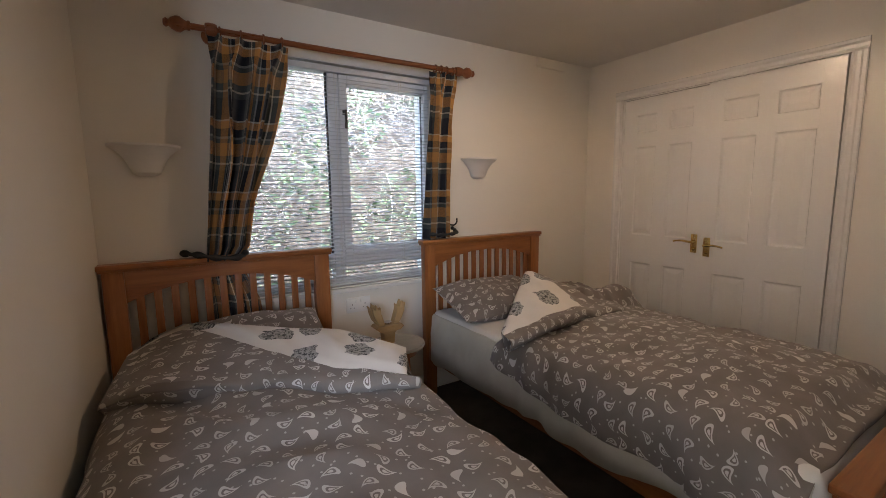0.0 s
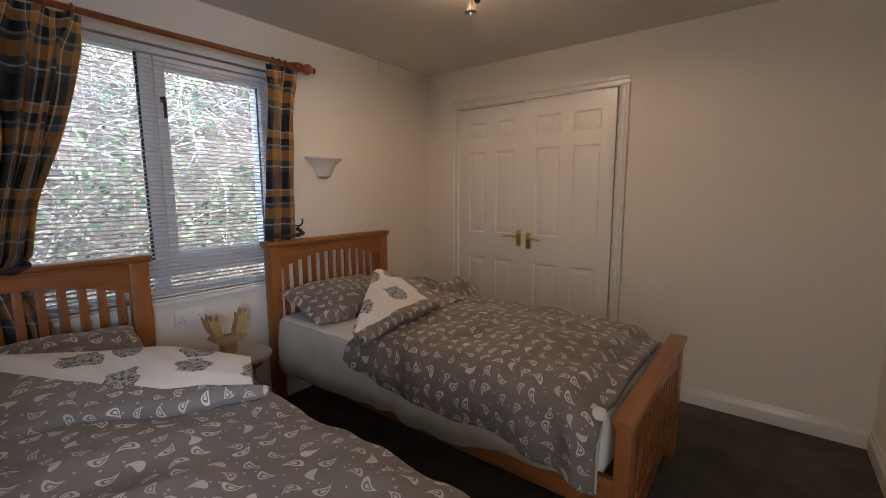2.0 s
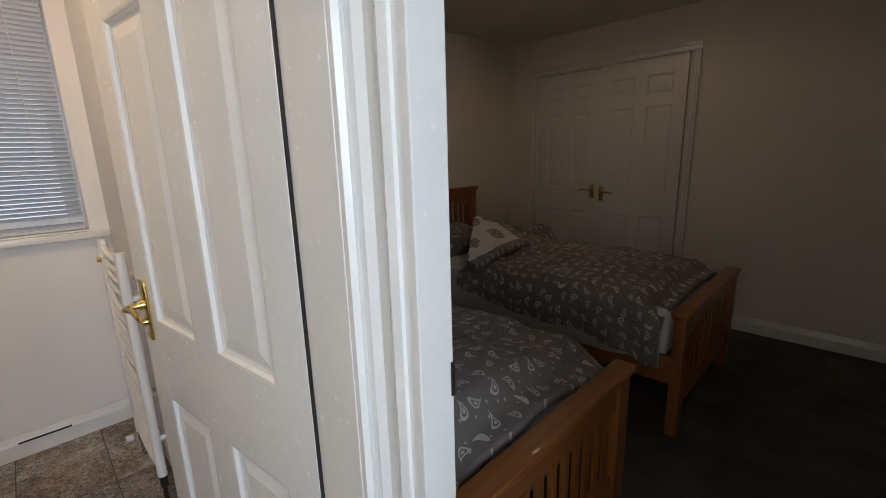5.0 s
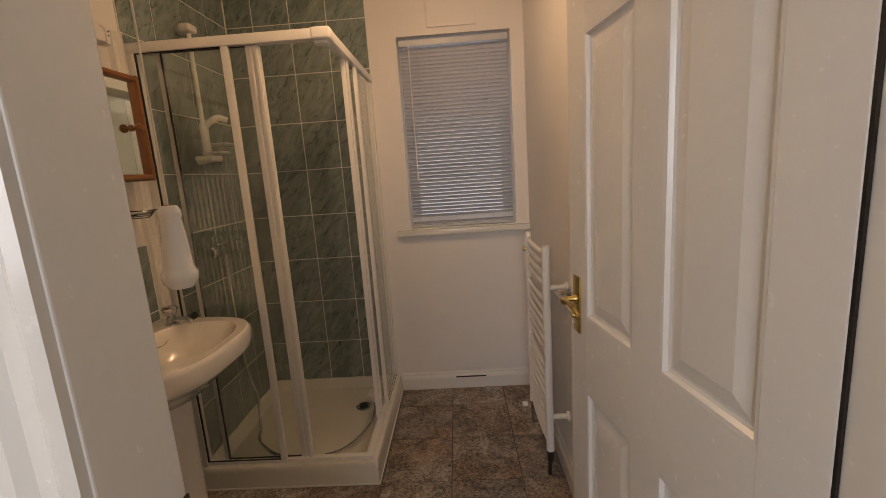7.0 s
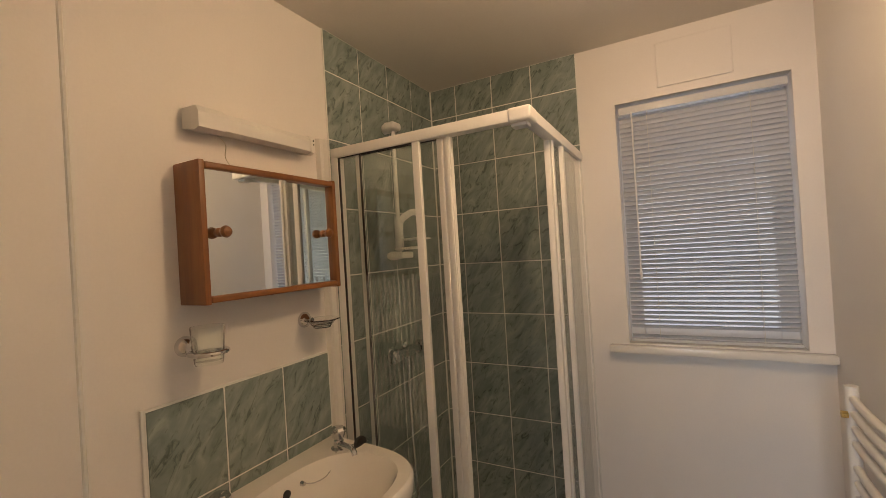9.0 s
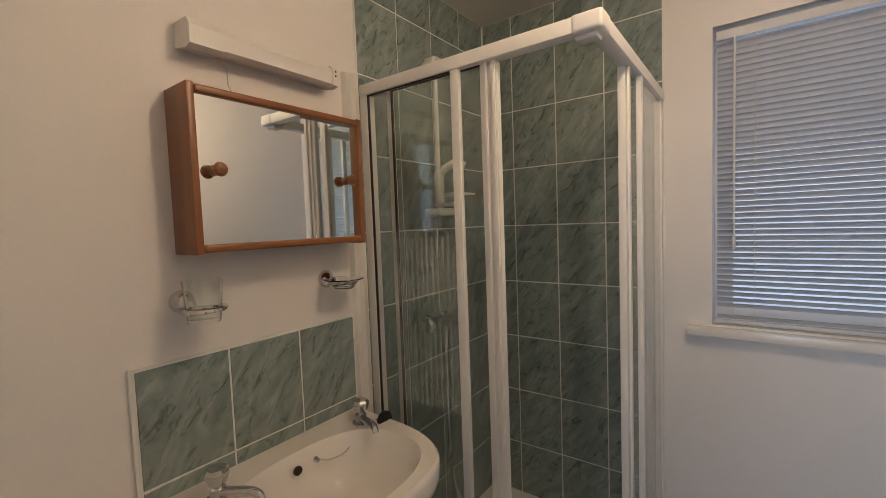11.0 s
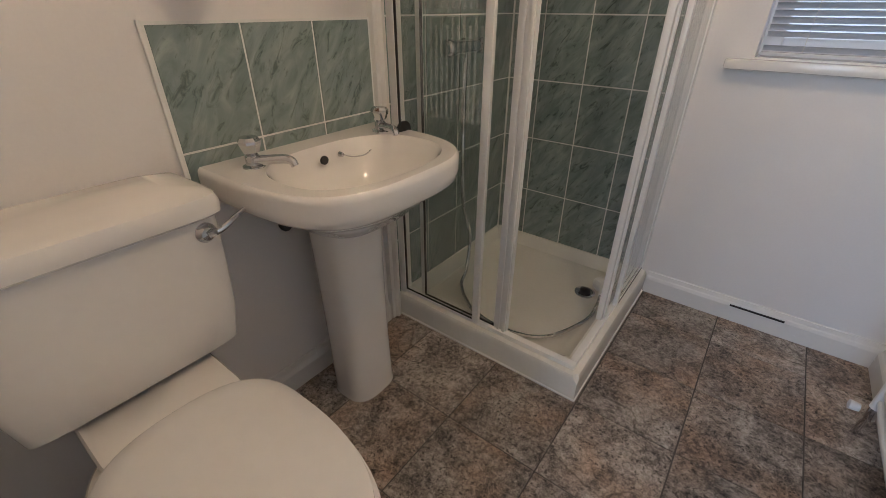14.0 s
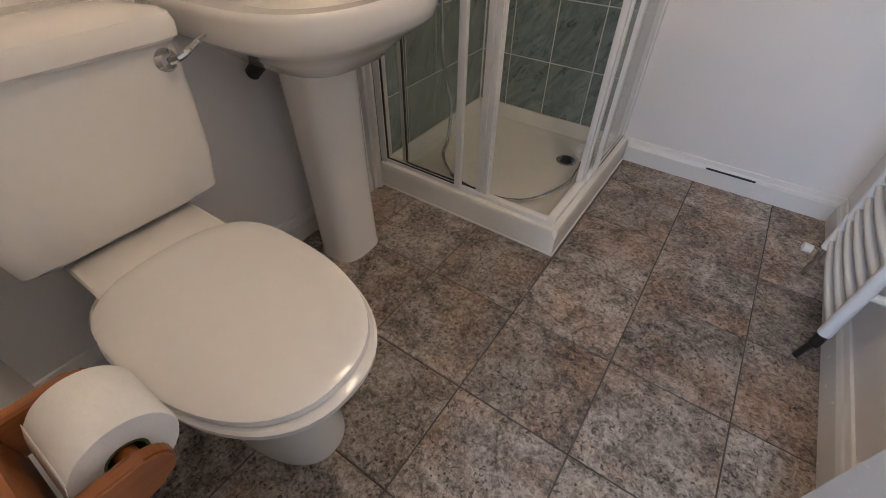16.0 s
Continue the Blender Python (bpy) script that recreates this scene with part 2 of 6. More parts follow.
def paisley():
    """Taupe cotton with scattered pale teardrop motifs of several sizes and turns."""
    m, t, p = nodes_of("taupe_paisley_cotton")
    uv = coords(t, "UV")
    vor = node(t, "ShaderNodeTexVoronoi", Scale=15.2, Randomness=0.42)
    vor.voronoi_dimensions = "2D"
    link(t, uv, vor.inputs["Vector"])
    off = t.nodes.new("ShaderNodeVectorMath")
    off.operation = "SUBTRACT"
    link(t, uv, off.inputs[0])
    link(t, vor.outputs["Position"], off.inputs[1])
    sep_c = t.nodes.new("ShaderNodeSeparateColor")
    link(t, vor.outputs["Color"], sep_c.inputs[0])
    rot = t.nodes.new("ShaderNodeVectorRotate")
    rot.rotation_type = "Z_AXIS"
    link(t, off.outputs[0], rot.inputs["Vector"])
    link(t, math_node(t, "MULTIPLY", sep_c.outputs[0], 6.28), rot.inputs["Angle"])
    size = math_node(t, "MULTIPLY_ADD", sep_c.outputs[1], 0.006, 0.0215)
    sep = t.nodes.new("ShaderNodeSeparateXYZ")
    link(t, rot.outputs[0], sep.inputs[0])
    x = math_node(t, "DIVIDE", sep.outputs[0], size)
    y = math_node(t, "DIVIDE", sep.outputs[1], size)
    y = math_node(t, "SUBTRACT", y, math_node(t, "MULTIPLY", math_node(t, "MULTIPLY", x, x), 0.50))

    def drop(k):
        xs, ys = math_node(t, "DIVIDE", math_node(t, "ADD", x, 0.12 * (1 - k)), k), math_node(t, "DIVIDE", y, k)
        one = math_node(t, "MAXIMUM", math_node(t, "SUBTRACT", 1.0, xs), 0.0)
        w = math_node(t, "MULTIPLY", math_node(t, "MULTIPLY", math_node(t, "MULTIPLY", one, one), one), math_node(t, "ADD", 1.0, xs))
        return math_node(t, "GREATER_THAN", math_node(t, "SUBTRACT", math_node(t, "MULTIPLY", w, 0.165), math_node(t, "MULTIPLY", ys, ys)), 0.0)

    ring = math_node(t, "SUBTRACT", drop(1.0), drop(0.62))
    core = drop(0.34)
    solid = math_node(t, "GREATER_THAN", sep_c.outputs[2], 0.80)
    mask = math_node(t, "MAXIMUM", math_node(t, "MAXIMUM", ring, core), math_node(t, "MULTIPLY", solid, drop(1.0)))
    fade = math_node(t, "MULTIPLY_ADD", sep_c.outputs[1], 0.35, 0.62)
    cloth = noise_tex(t, uv, 7, 4)
    weave = noise_tex(t, uv, 500, 2)
    base = ramp(t, cloth, [(0.3, (0.165, 0.141, 0.126)), (0.7, (0.22, 0.19, 0.17))])
    dots = node(t, "ShaderNodeTexVoronoi", Scale=21.0, Randomness=1.0)
    dots.voronoi_dimensions = "2D"
    link(t, uv, dots.inputs["Vector"])
    dot = math_node(t, "MULTIPLY", math_node(t, "LESS_THAN", dots.outputs["Distance"], 0.07), 0.6)
    full = math_node(t, "MAXIMUM", math_node(t, "MULTIPLY", mask, fade), dot)
    link(t, mix(t, full, base, (0.64, 0.61, 0.57)), p.inputs["Base Color"])
    p.inputs["Roughness"].default_value = 0.9
    p.inputs["Sheen Weight"].default_value = 0.15
    bump(t, p, weave, 0.3, 0.001)
    return m


def patch_print():
    """White cotton with large mottled grey printed patches."""
    m, t, p = nodes_of("white_cotton_with_grey_print")
    uv = coords(t, "UV")
    vor = node(t, "ShaderNodeTexVoronoi", Scale=4.6, Randomness=0.45)
    vor.voronoi_dimensions = "2D"
    warp = t.nodes.new("ShaderNodeVectorMath")
    warp.operation = "MULTIPLY_ADD"
    n = node(t, "ShaderNodeTexNoise", Scale=16.0, Detail=2.0)
    link(t, uv, n.inputs["Vector"])
    link(t, n.outputs["Color"], warp.inputs[0])
    warp.inputs[1].default_value = (0.09, 0.09, 0)
    link(t, uv, warp.inputs[2])
    link(t, warp.outputs[0], vor.inputs["Vector"])
    inside = math_node(t, "LESS_THAN", vor.outputs["Distance"], 0.30)
    fine = noise_tex(t, uv, 75, 3, 0.6, 1.0)
    grey = ramp(t, fine, [(0.42, (0.07, 0.07, 0.075)), (0.52, (0.42, 0.42, 0.41))])
    white = ramp(t, noise_tex(t, uv, 6), [(0.3, (0.70, 0.68, 0.65)), (0.7, (0.76, 0.74, 0.71))])
    link(t, mix(t, inside, white, grey), p.inputs["Base Color"])
    p.inputs["Roughness"].default_value = 0.9
    bump(t, p, noise_tex(t, uv, 400, 2), 0.3, 0.001)
    return m


def tartan():
    """Woven check of navy, amber, cream and grey-green."""
    m, t, p = nodes_of("tartan_cloth")
    sep = t.nodes.new("ShaderNodeSeparateXYZ")
    link(t, coords(t, "UV"), sep.inputs[0])
    navy, amber, cream, moss, grey = (0.008, 0.009, 0.014), (0.56, 0.26, 0.07), (0.62, 0.57, 0.46), (0.075, 0.085, 0.075), (0.30, 0.31, 0.29)
    stops = [(0.0, navy), (0.22, moss), (0.30, cream), (0.325, moss), (0.42, amber), (0.60, moss), (0.66, grey), (0.69, navy), (0.80, amber), (0.90, cream), (0.925, navy)]
    a = ramp(t, math_node(t, "FRACT", math_node(t, "MULTIPLY", sep.outputs[0], 2.9)), stops, True)
    b = ramp(t, math_node(t, "FRACT", math_node(t, "MULTIPLY", sep.outputs[1], 2.9)), stops, True)
    twill = math_node(t, "FRACT", math_node(t, "MULTIPLY", math_node(t, "ADD", sep.outputs[0], sep.outputs[1]), 260.0))
    fac = math_node(t, "MULTIPLY_ADD", math_node(t, "GREATER_THAN", twill, 0.5), 0.3, 0.3)
    link(t, mix(t, fac, a, b), p.inputs["Base Color"])
    p.inputs["Roughness"].default_value = 0.95
    p.inputs["Sheen Weight"].default_value = 0.2
    bump(t, p, noise_tex(t, coords(t, "UV"), 420, 2), 0.4, 0.001)
    return m


PAISLEY, PRINT, TARTAN = paisley(), patch_print(), tartan()


def leaf_mat(name, a, b):
    m, t, p = nodes_of(name)
    g = t.nodes.new("ShaderNodeNewGeometry")
    link(t, ramp(t, g.outputs["Random Per Island"], [(0.0, a), (1.0, b)]), p.inputs["Base Color"])
    p.inputs["Roughness"].default_value = 0.55
    return m


LEAF = leaf_mat("bank_leaves", (0.03, 0.07, 0.03), (0.16, 0.27, 0.13))
TWIG = leaf_mat("bare_twigs", (0.09, 0.07, 0.06), (0.60, 0.56, 0.52))


# ---- building helpers ----
WORLD = {}


def to_mesh(name, bm, material, smooth=False):
    me = bpy.data.meshes.new(name)
    bmesh.ops.recalc_face_normals(bm, faces=bm.faces)
    bm.to_mesh(me)
    bm.free()
    for mat in (material if isinstance(material, (list, tuple)) else [material]):
        me.materials.append(mat)
    if smooth:
        for f in me.polygons:
            f.use_smooth = True
        me.set_sharp_from_angle(angle=radians(38))
    return me


def thing(name, place, label, category, group="", kind=""):
    ob = new(name)
    ob.empty_display_size = 0.05
    ob.matrix_basis = Matrix.Translation(place)
    WORLD[ob] = ob.matrix_basis.copy()
    return tagged(ob, label, category, group, kind)


def part(name, bm, material, parent, label="", smooth=False):
    """One mesh, drawn in world coordinates, under a thing or a part."""
    ob = new(name, to_mesh(name, bm, material, smooth))
    ob.parent = parent
    ob.matrix_parent_inverse = WORLD.get(parent, Matrix()).inverted()
    WORLD[ob] = Matrix()
    return tagged(ob, label)


def piece(name, mesh, m, parent):
    """An object of its own on a shared mesh."""
    ob = new(name, mesh)
    ob.parent = parent
    ob.matrix_parent_inverse = WORLD.get(parent, Matrix()).inverted()
    ob.matrix_basis = m
    return ob


def structure(name, bm, material, label, smooth=False):
    ob = new(name, to_mesh(name, bm, material, smooth))
    WORLD[ob] = Matrix()
    return tagged(ob, label, name.split("_")[0], kind="structure")


def single(name, bm, material, label, category, group="", smooth=True):
    ob = new(name, to_mesh(name, bm, material, smooth))
    WORLD[ob] = Matrix()
    return tagged(ob, label, category, group)


def box(bm, x0, x1, y0, y1, z0, z1, bevel=0.0, segs=2):
    vs = bmesh.ops.create_cube(bm, size=1)["verts"]
    for v in vs:
        v.co = Vector(((x0 + x1) / 2 + v.co.x * (x1 - x0), (y0 + y1) / 2 + v.co.y * (y1 - y0), (z0 + z1) / 2 + v.co.z * (z1 - z0)))
    if bevel:
        es = list({e for v in vs for e in v.link_edges})
        bmesh.ops.bevel(bm, geom=es, offset=bevel, segments=segs, affect="EDGES", profile=0.6)
    return bm


def boxed(*a, **k):
    return box(bmesh.new(), *a, **k)


def lathe(bm, profile, centre, n=24, axis="Z", arc=None, squash=1.0):
    """Turn (radius, height) pairs round an axis through centre; the ends close on themselves."""
    c = Vector(centre)
    rings = []
    full = arc is None
    a0, a1 = (0, 2 * math.pi) if full else arc
    m = n if full else n + 1
    for r, h in profile:
        ring = []
        for i in range(m):
            a = a0 + (a1 - a0) * i / n
            u, w = r * math.cos(a), r * math.sin(a) * squash
            co = {"Z": (u, w, h), "Y": (u, h, w), "X": (h, u, w)}[axis]
            ring.append(bm.verts.new(c + Vector(co)))
        rings.append(ring)
    for p, q in zip(rings, rings[1:]):
        for i in range(n):
            j = (i + 1) % m
            bm.faces.new((p[i], p[j], q[j], q[i]))
    for ring, r in ((rings[0], profile[0][0]), (rings[-1], profile[-1][0])):
        if r > 1e-6:
            bm.faces.new(ring)
    return bm


def tube(bm, points, radius, n=8, closed=False):
    pts = [Vector(p) for p in points]
    rings = []
    up = Vector((0.13, 0.21, 1)).normalized()
    for i, pnt in enumerate(pts):
        a, b = pts[max(i - 1, 0)], pts[min(i + 1, len(pts) - 1)]
        d = (b - a).normalized()
        s = d.cross(up)
        if s.length < 0.05:
            s = d.cross(Vector((1, 0, 0)))
        s.normalize()
        w = s.cross(d).normalized()
        r = radius[i] if isinstance(radius, (list, tuple)) else radius
        rings.append([bm.verts.new(pnt + (s * math.cos(2 * math.pi * k / n) + w * math.sin(2 * math.pi * k / n)) * r) for k in range(n)])
    for p, q in zip(rings, rings[1:]):
        for k in range(n):
            bm.faces.new((p[k], p[(k + 1) % n], q[(k + 1) % n], q[k]))
    bm.faces.new(rings[0])
    bm.faces.new(rings[-1])
    return bm


def curve_points(points, n=12):
    """A smooth line through the points."""
    pts = [Vector(p) for p in points]
    pts = [pts[0] * 2 - pts[1]] + pts + [pts[-1] * 2 - pts[-2]]
    out = []
    for a, b, c, d in zip(pts, pts[1:], pts[2:], pts[3:]):
        for i in range(n):
            s = i / n
            out.append(0.5 * ((2 * b) + (c - a) * s + (2 * a - 5 * b + 4 * c - d) * s * s + (3 * b - a - 3 * c + d) * s ** 3))
    return out + [pts[-2]]


def sheet(rows, uvs=None, closed=False):
    """A bmesh skin over rows of points, with a UV for each where given."""
    bm = bmesh.new()
    grid = [[bm.verts.new(p) for p in row] for row in rows]
    lay = bm.loops.layers.uv.new("UVMap")
    n = len(rows[0])
    for j in range(len(rows) - 1):
        for i in range(n if closed else n - 1):
            k = (i + 1) % n
            f = bm.faces.new((grid[j][i], grid[j][k], grid[j + 1][k], grid[j + 1][i]))
            if uvs:
                for lp, (a, b) in zip(f.loops, ((j, i), (j, k), (j + 1, k), (j + 1, i))):
                    lp[lay].uv = uvs[a][b]
    return bm


def nz(x, y, z=0.0, s=1.0):
    return noise.noise(Vector((x * s, y * s, z * s)))


def extrude(bm, outline, axis, a, b):
    """A prism: an outline of (u, v) pairs pushed from a to b along an axis."""
    put = {"X": lambda u, v, w: (w, u, v), "Y": lambda u, v, w: (u, w, v), "Z": lambda u, v, w: (u, v, w)}[axis]
    p = [bm.verts.new(put(u, v, a)) for u, v in outline]
    q = [bm.verts.new(put(u, v, b)) for u, v in outline]
    bm.faces.new(p)
    bm.faces.new(q)
    for i in range(len(outline)):
        j = (i + 1) % len(outline)
        bm.faces.new((p[i], p[j], q[j], q[i]))
    return bm


# ---- the large structure ----
CEILING = 2.365
BED_CEILING = 2.325
BED_X0, BED_X1, FRONT_Y = 1.71, 4.965, -2.96      # bedroom
BATH_X1, DOOR_Y = 1.645, -2.10                      # bathroom
HALL_Y = -2.19
WIN = (2.26, 3.475, 0.785, 2.06)                    # bedroom window x0, x1, z0, z1
BWIN = (0.945, 1.57, 1.02, 2.09)                   # bathroom window


def wall_x(name, y0, y1, x0, x1, hole, material, label):
    """A wall along x with one hole (x0, x1, z0, z1)."""
    bm = bmesh.new()
    a, b, c, d = hole
    box(bm, x0, a, y0, y1, 0, CEILING)
    box(bm, b, x1, y0, y1, 0, CEILING)
    if c > 0:
        box(bm, a, b, y0, y1, 0, c)
    box(bm, a, b, y0, y1, d, CEILING)
    return structure(name, bm, material, label)


wall_x("wall_window", 0, 0.26, BED_X0 - 0.04, BED_X1 + 0.3, WIN, WALL, "cream painted bedroom wall round the window")
wall_x("wall_bathroom_window", 0, 0.26, -0.12, BED_X0 - 0.04, BWIN, BATH_WALL, "white painted bathroom wall round the window")
bm = extrude(bmesh.new(), [(FRONT_Y, 0), (-1.63, 0), (-1.63, 2.03), (-0.30, 2.03), (-0.30, 0), (0, 0), (0, CEILING), (FRONT_Y, CEILING)], "X", BED_X1, BED_X1 + 0.12)
structure("wall_wardrobe", bm, WALL, "cream painted wall with the built-in wardrobe opening")
structure("wall_wardrobe_back", boxed(BED_X1 + 0.66, BED_X1 + 0.72, -1.7, 0, 0, CEILING), WALL, "plain back wall of the wardrobe")
bm = bmesh.new()
box(bm, BED_X1 + 0.12, BED_X1 + 0.66, -0.26, -0.20, 0, CEILING)
box(bm, BED_X1 + 0.12, BED_X1 + 0.66, -1.70, -1.64, 0, CEILING)
structure("wall_wardrobe_sides", bm, WALL, "plain side walls of the wardrobe")
structure("wall_front", boxed(BED_X0, BED_X1 + 0.12, FRONT_Y - 0.12, FRONT_Y, 0, CEILING), WALL, "cream painted wall behind the radiator")
structure("wall_divider", boxed(BATH_X1 + 0.02, BED_X0, -2.268, 0, 0, CEILING), WALL, "cream painted partition of the bedroom")
structure("wall_bathroom_side", boxed(BATH_X1, BATH_X1 + 0.02, HALL_Y, 0, 0, CEILING), BATH_WALL, "white painted bathroom side of the partition")
bm = boxed(BATH_X1 + 0.02, BED_X0, -2.93, -2.268, 2.03, CEILING)
box(bm, BATH_X1 + 0.02, BED_X0, -4.2, -2.93, 0, CEILING)
structure("wall_hall_side", bm, WALL, "cream painted hall wall beside the bedroom door opening")
structure("wall_basin", boxed(-0.12, 0, DOOR_Y, 0, 0, CEILING), BATH_WALL, "white painted wall behind basin and toilet")
bm = bmesh.new()
box(bm, -0.12, 0.888, HALL_Y, DOOR_Y, 0, CEILING)
box(bm, 0.888, BATH_X1, HALL_Y, DOOR_Y, 2.03, CEILING)
structure("wall_bathroom_door", bm, BATH_WALL, "white painted wall with the bathroom door opening")
wall_x("wall_hall_end", -4.32, -4.2, 0.0, BED_X0, (0.4, 1.4, 1.0, 2.1), WALL, "cream hall end wall with a window opening")
structure("wall_hall_west", boxed(0.0, 0.1, -4.2, HALL_Y, 0, CEILING), WALL, "cream painted hall wall")
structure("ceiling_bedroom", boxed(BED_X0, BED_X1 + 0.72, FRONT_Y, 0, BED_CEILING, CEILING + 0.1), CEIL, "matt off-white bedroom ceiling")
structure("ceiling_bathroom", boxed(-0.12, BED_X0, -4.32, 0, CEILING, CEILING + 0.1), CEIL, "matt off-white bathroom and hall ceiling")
structure("floor_bedroom", boxed(BATH_X1 + 0.02, BED_X1 + 0.72, FRONT_Y - 0.12, 0.0, -0.1, 0), CARPET, "dark charcoal carpet")
structure("floor_hall", boxed(0.0, BATH_X1 + 0.02, -4.32, HALL_Y + 0.05, -0.1, 0), CARPET, "dark charcoal carpet in the hall")
FLOOR = structure("floor_bathroom", boxed(-0.12, BATH_X1 + 0.02, HALL_Y + 0.05, 0, -0.1, -0.004), DARK_GROUT, "slate-look vinyl tile floor with dark joints")

SKIRT = [(0, 0), (0.018, 0), (0.018, 0.07), (0.014, 0.082), (0.010, 0.088), (0.006, 0.104), (0, 0.107)]


def skirting(name, axis, at, sign, a, b, label="white painted moulded skirting board"):
    """A moulded board along x or y, standing out of the wall at 'at'."""
    bm = bmesh.new()
    extrude(bm, [(at + sign * u, v) for u, v in SKIRT], axis, a, b)
    return tagged(structure(name, bm, GLOSS, label), category="skirting")


skirting("baseboard_window", "X", 0, -1, BED_X0, BED_X1)
skirting("baseboard_wardrobe", "Y", BED_X1, -1, FRONT_Y, -1.683)
skirting("baseboard_front", "X", FRONT_Y, 1, BED_X0, BED_X1)
skirting("baseboard_bathroom_window", "X", 0, -1, 0.815, BATH_X1)
skirting("baseboard_bathroom_side", "Y", BATH_X1, -1, -1.98, -0.02)
skirting("baseboard_basin", "Y", 0, 1, DOOR_Y, -0.9)
skirting("baseboard_bathroom_door", "X", DOOR_Y, 1, 0.02, 0.86)

# architraves and linings
ARCH = [(0, 0), (0, 0.014), (0.010, 0.018), (0.020, 0.012), (0.036, 0.012), (0.046, 0.020), (0.060, 0.020), (0.064, 0.012), (0.064, 0)]


def architrave(name, axis, at, sign, a, b, top, label, width=1.0, sides=(True, True)):
    """Moulded strips up both sides of an opening and across its head. axis: the way the wall runs; u grows away from the opening."""
    bm = bmesh.new()
    for on, edge, s in ((sides[0], a, -1), (sides[1], b, 1)):
        if not on:
            continue
        out = [(edge + s * u * width, at + sign * v) for u, v in ARCH]
        extrude(bm, out if axis == "X" else [(v, u) for u, v in out], "Z", 0, top)
    lo, hi = (a - 0.064 * width if sides[0] else a), (b + 0.064 * width if sides[1] else b)
    out = [(at + sign * v, top + u) for u, v in ARCH]
    extrude(bm, out, axis, lo, hi) if axis == "X" else extrude(bm, out, "Y", lo, hi)
    return tagged(structure(name, bm, GLOSS, label), category="architrave")


architrave("trim_wardrobe", "Y", BED_X1, -1, -1.617, -0.33, 2.008, "white gloss architrave round the wardrobe doors")
architrave("trim_bathroom_door_hall", "X", HALL_Y, -1, 0.912, 1.628, 2.02, "white gloss moulded architrave on the hall side", sides=(True, False))
bm = bmesh.new()
extrude(bm, [(1.628, HALL_Y), (1.628, HALL_Y - 0.014), (1.636, HALL_Y - 0.019), (1.646, HALL_Y - 0.013), (1.656, HALL_Y - 0.013), (1.665, HALL_Y)], "Z", 0, 2.02)
tagged(structure("trim_bathroom_door_corner", bm, GLOSS, "white gloss narrow architrave in the hall corner"), category="architrave")
bm = bmesh.new()
extrude(bm, [(BATH_X1 + 0.02 - v, -2.272 + u * 1.2) for u, v in ARCH], "Z", 0, 2.03)
tagged(structure("trim_bedroom_door_hall", bm, GLOSS, "white gloss moulded architrave of the bedroom door"), category="architrave")
bm = bmesh.new()
box(bm, BATH_X1 + 0.012, BED_X0 + 0.004, -2.296, -2.268, 0, 2.03, 0.002)
box(bm, BATH_X1 + 0.012, BED_X0 + 0.004, -2.93, -2.902, 0, 2.03, 0.002)
box(bm, BATH_X1 + 0.012, BED_X0 + 0.004, -2.902, -2.296, 2.002, 2.03, 0.002)
LINING_BED = tagged(structure("door_frame_bedroom", bm, GLOSS, "white gloss lining of the bedroom door opening"), category="door frame")
bm = bmesh.new()
box(bm, 0.888, 0.914, HALL_Y - 0.004, DOOR_Y + 0.004, 0, 2.03, 0.002)
box(bm, 1.627, BATH_X1, HALL_Y - 0.004, -2.0725, 0, 2.03, 0.002)
box(bm, 0.914, 1.627, HALL_Y - 0.004, DOOR_Y + 0.004, 2.002, 2.03, 0.002)
LINING_BATH = tagged(structure("door_frame_bathroom", bm, GLOSS, "white gloss lining of the bathroom door opening"), category="door frame")


def strike_plate(parent, x0, x1, y0, y1, z):
    bm = boxed(x0, x1, y0, y1, z - 0.024, z + 0.024, 0.0008)
    part("strike_plate", bm, DARK, parent, "dark worn strike plate", True)


strike_plate(LINING_BED, BATH_X1 + 0.064, BED_X0 + 0.0055, -2.2975, -2.2952, 1.045)
strike_plate(LINING_BATH, 0.9135, 0.9165, -2.112, -2.0945, 0.985)


# ---- windows ----
def window(name, win, label, bars, pane_mat, depth=0.12, fw=0.06):
    """White plastic window in an opening: outer frame, mullion or none, panes and sill."""
    x0, x1, z0, z1 = win
    th = thing(name, ((x0 + x1) / 2, depth, z0), label, "window", kind="structure")
    y0, y1 = depth, depth + 0.07
    bm = bmesh.new()
    box(bm, x0, x0 + fw, y0, y1, z0, z1, 0.004)
    box(bm, x1 - fw, x1, y0, y1, z0, z1, 0.004)
    box(bm, x0 + fw, x1 - fw, y0, y1, z0, z0 + fw, 0.004)
    box(bm, x0 + fw, x1 - fw, y0, y1, z1 - fw, z1, 0.004)
    part("window_frame", bm, UPVC, th, "white plastic window frame")
    cells = bars(th, y0, y1)
    for a, b, c, d in cells:
        g = part("pane", boxed(a, b, y0 + 0.028, y0 + 0.036, c, d), pane_mat, th)
        g.visible_shadow = False
    return th


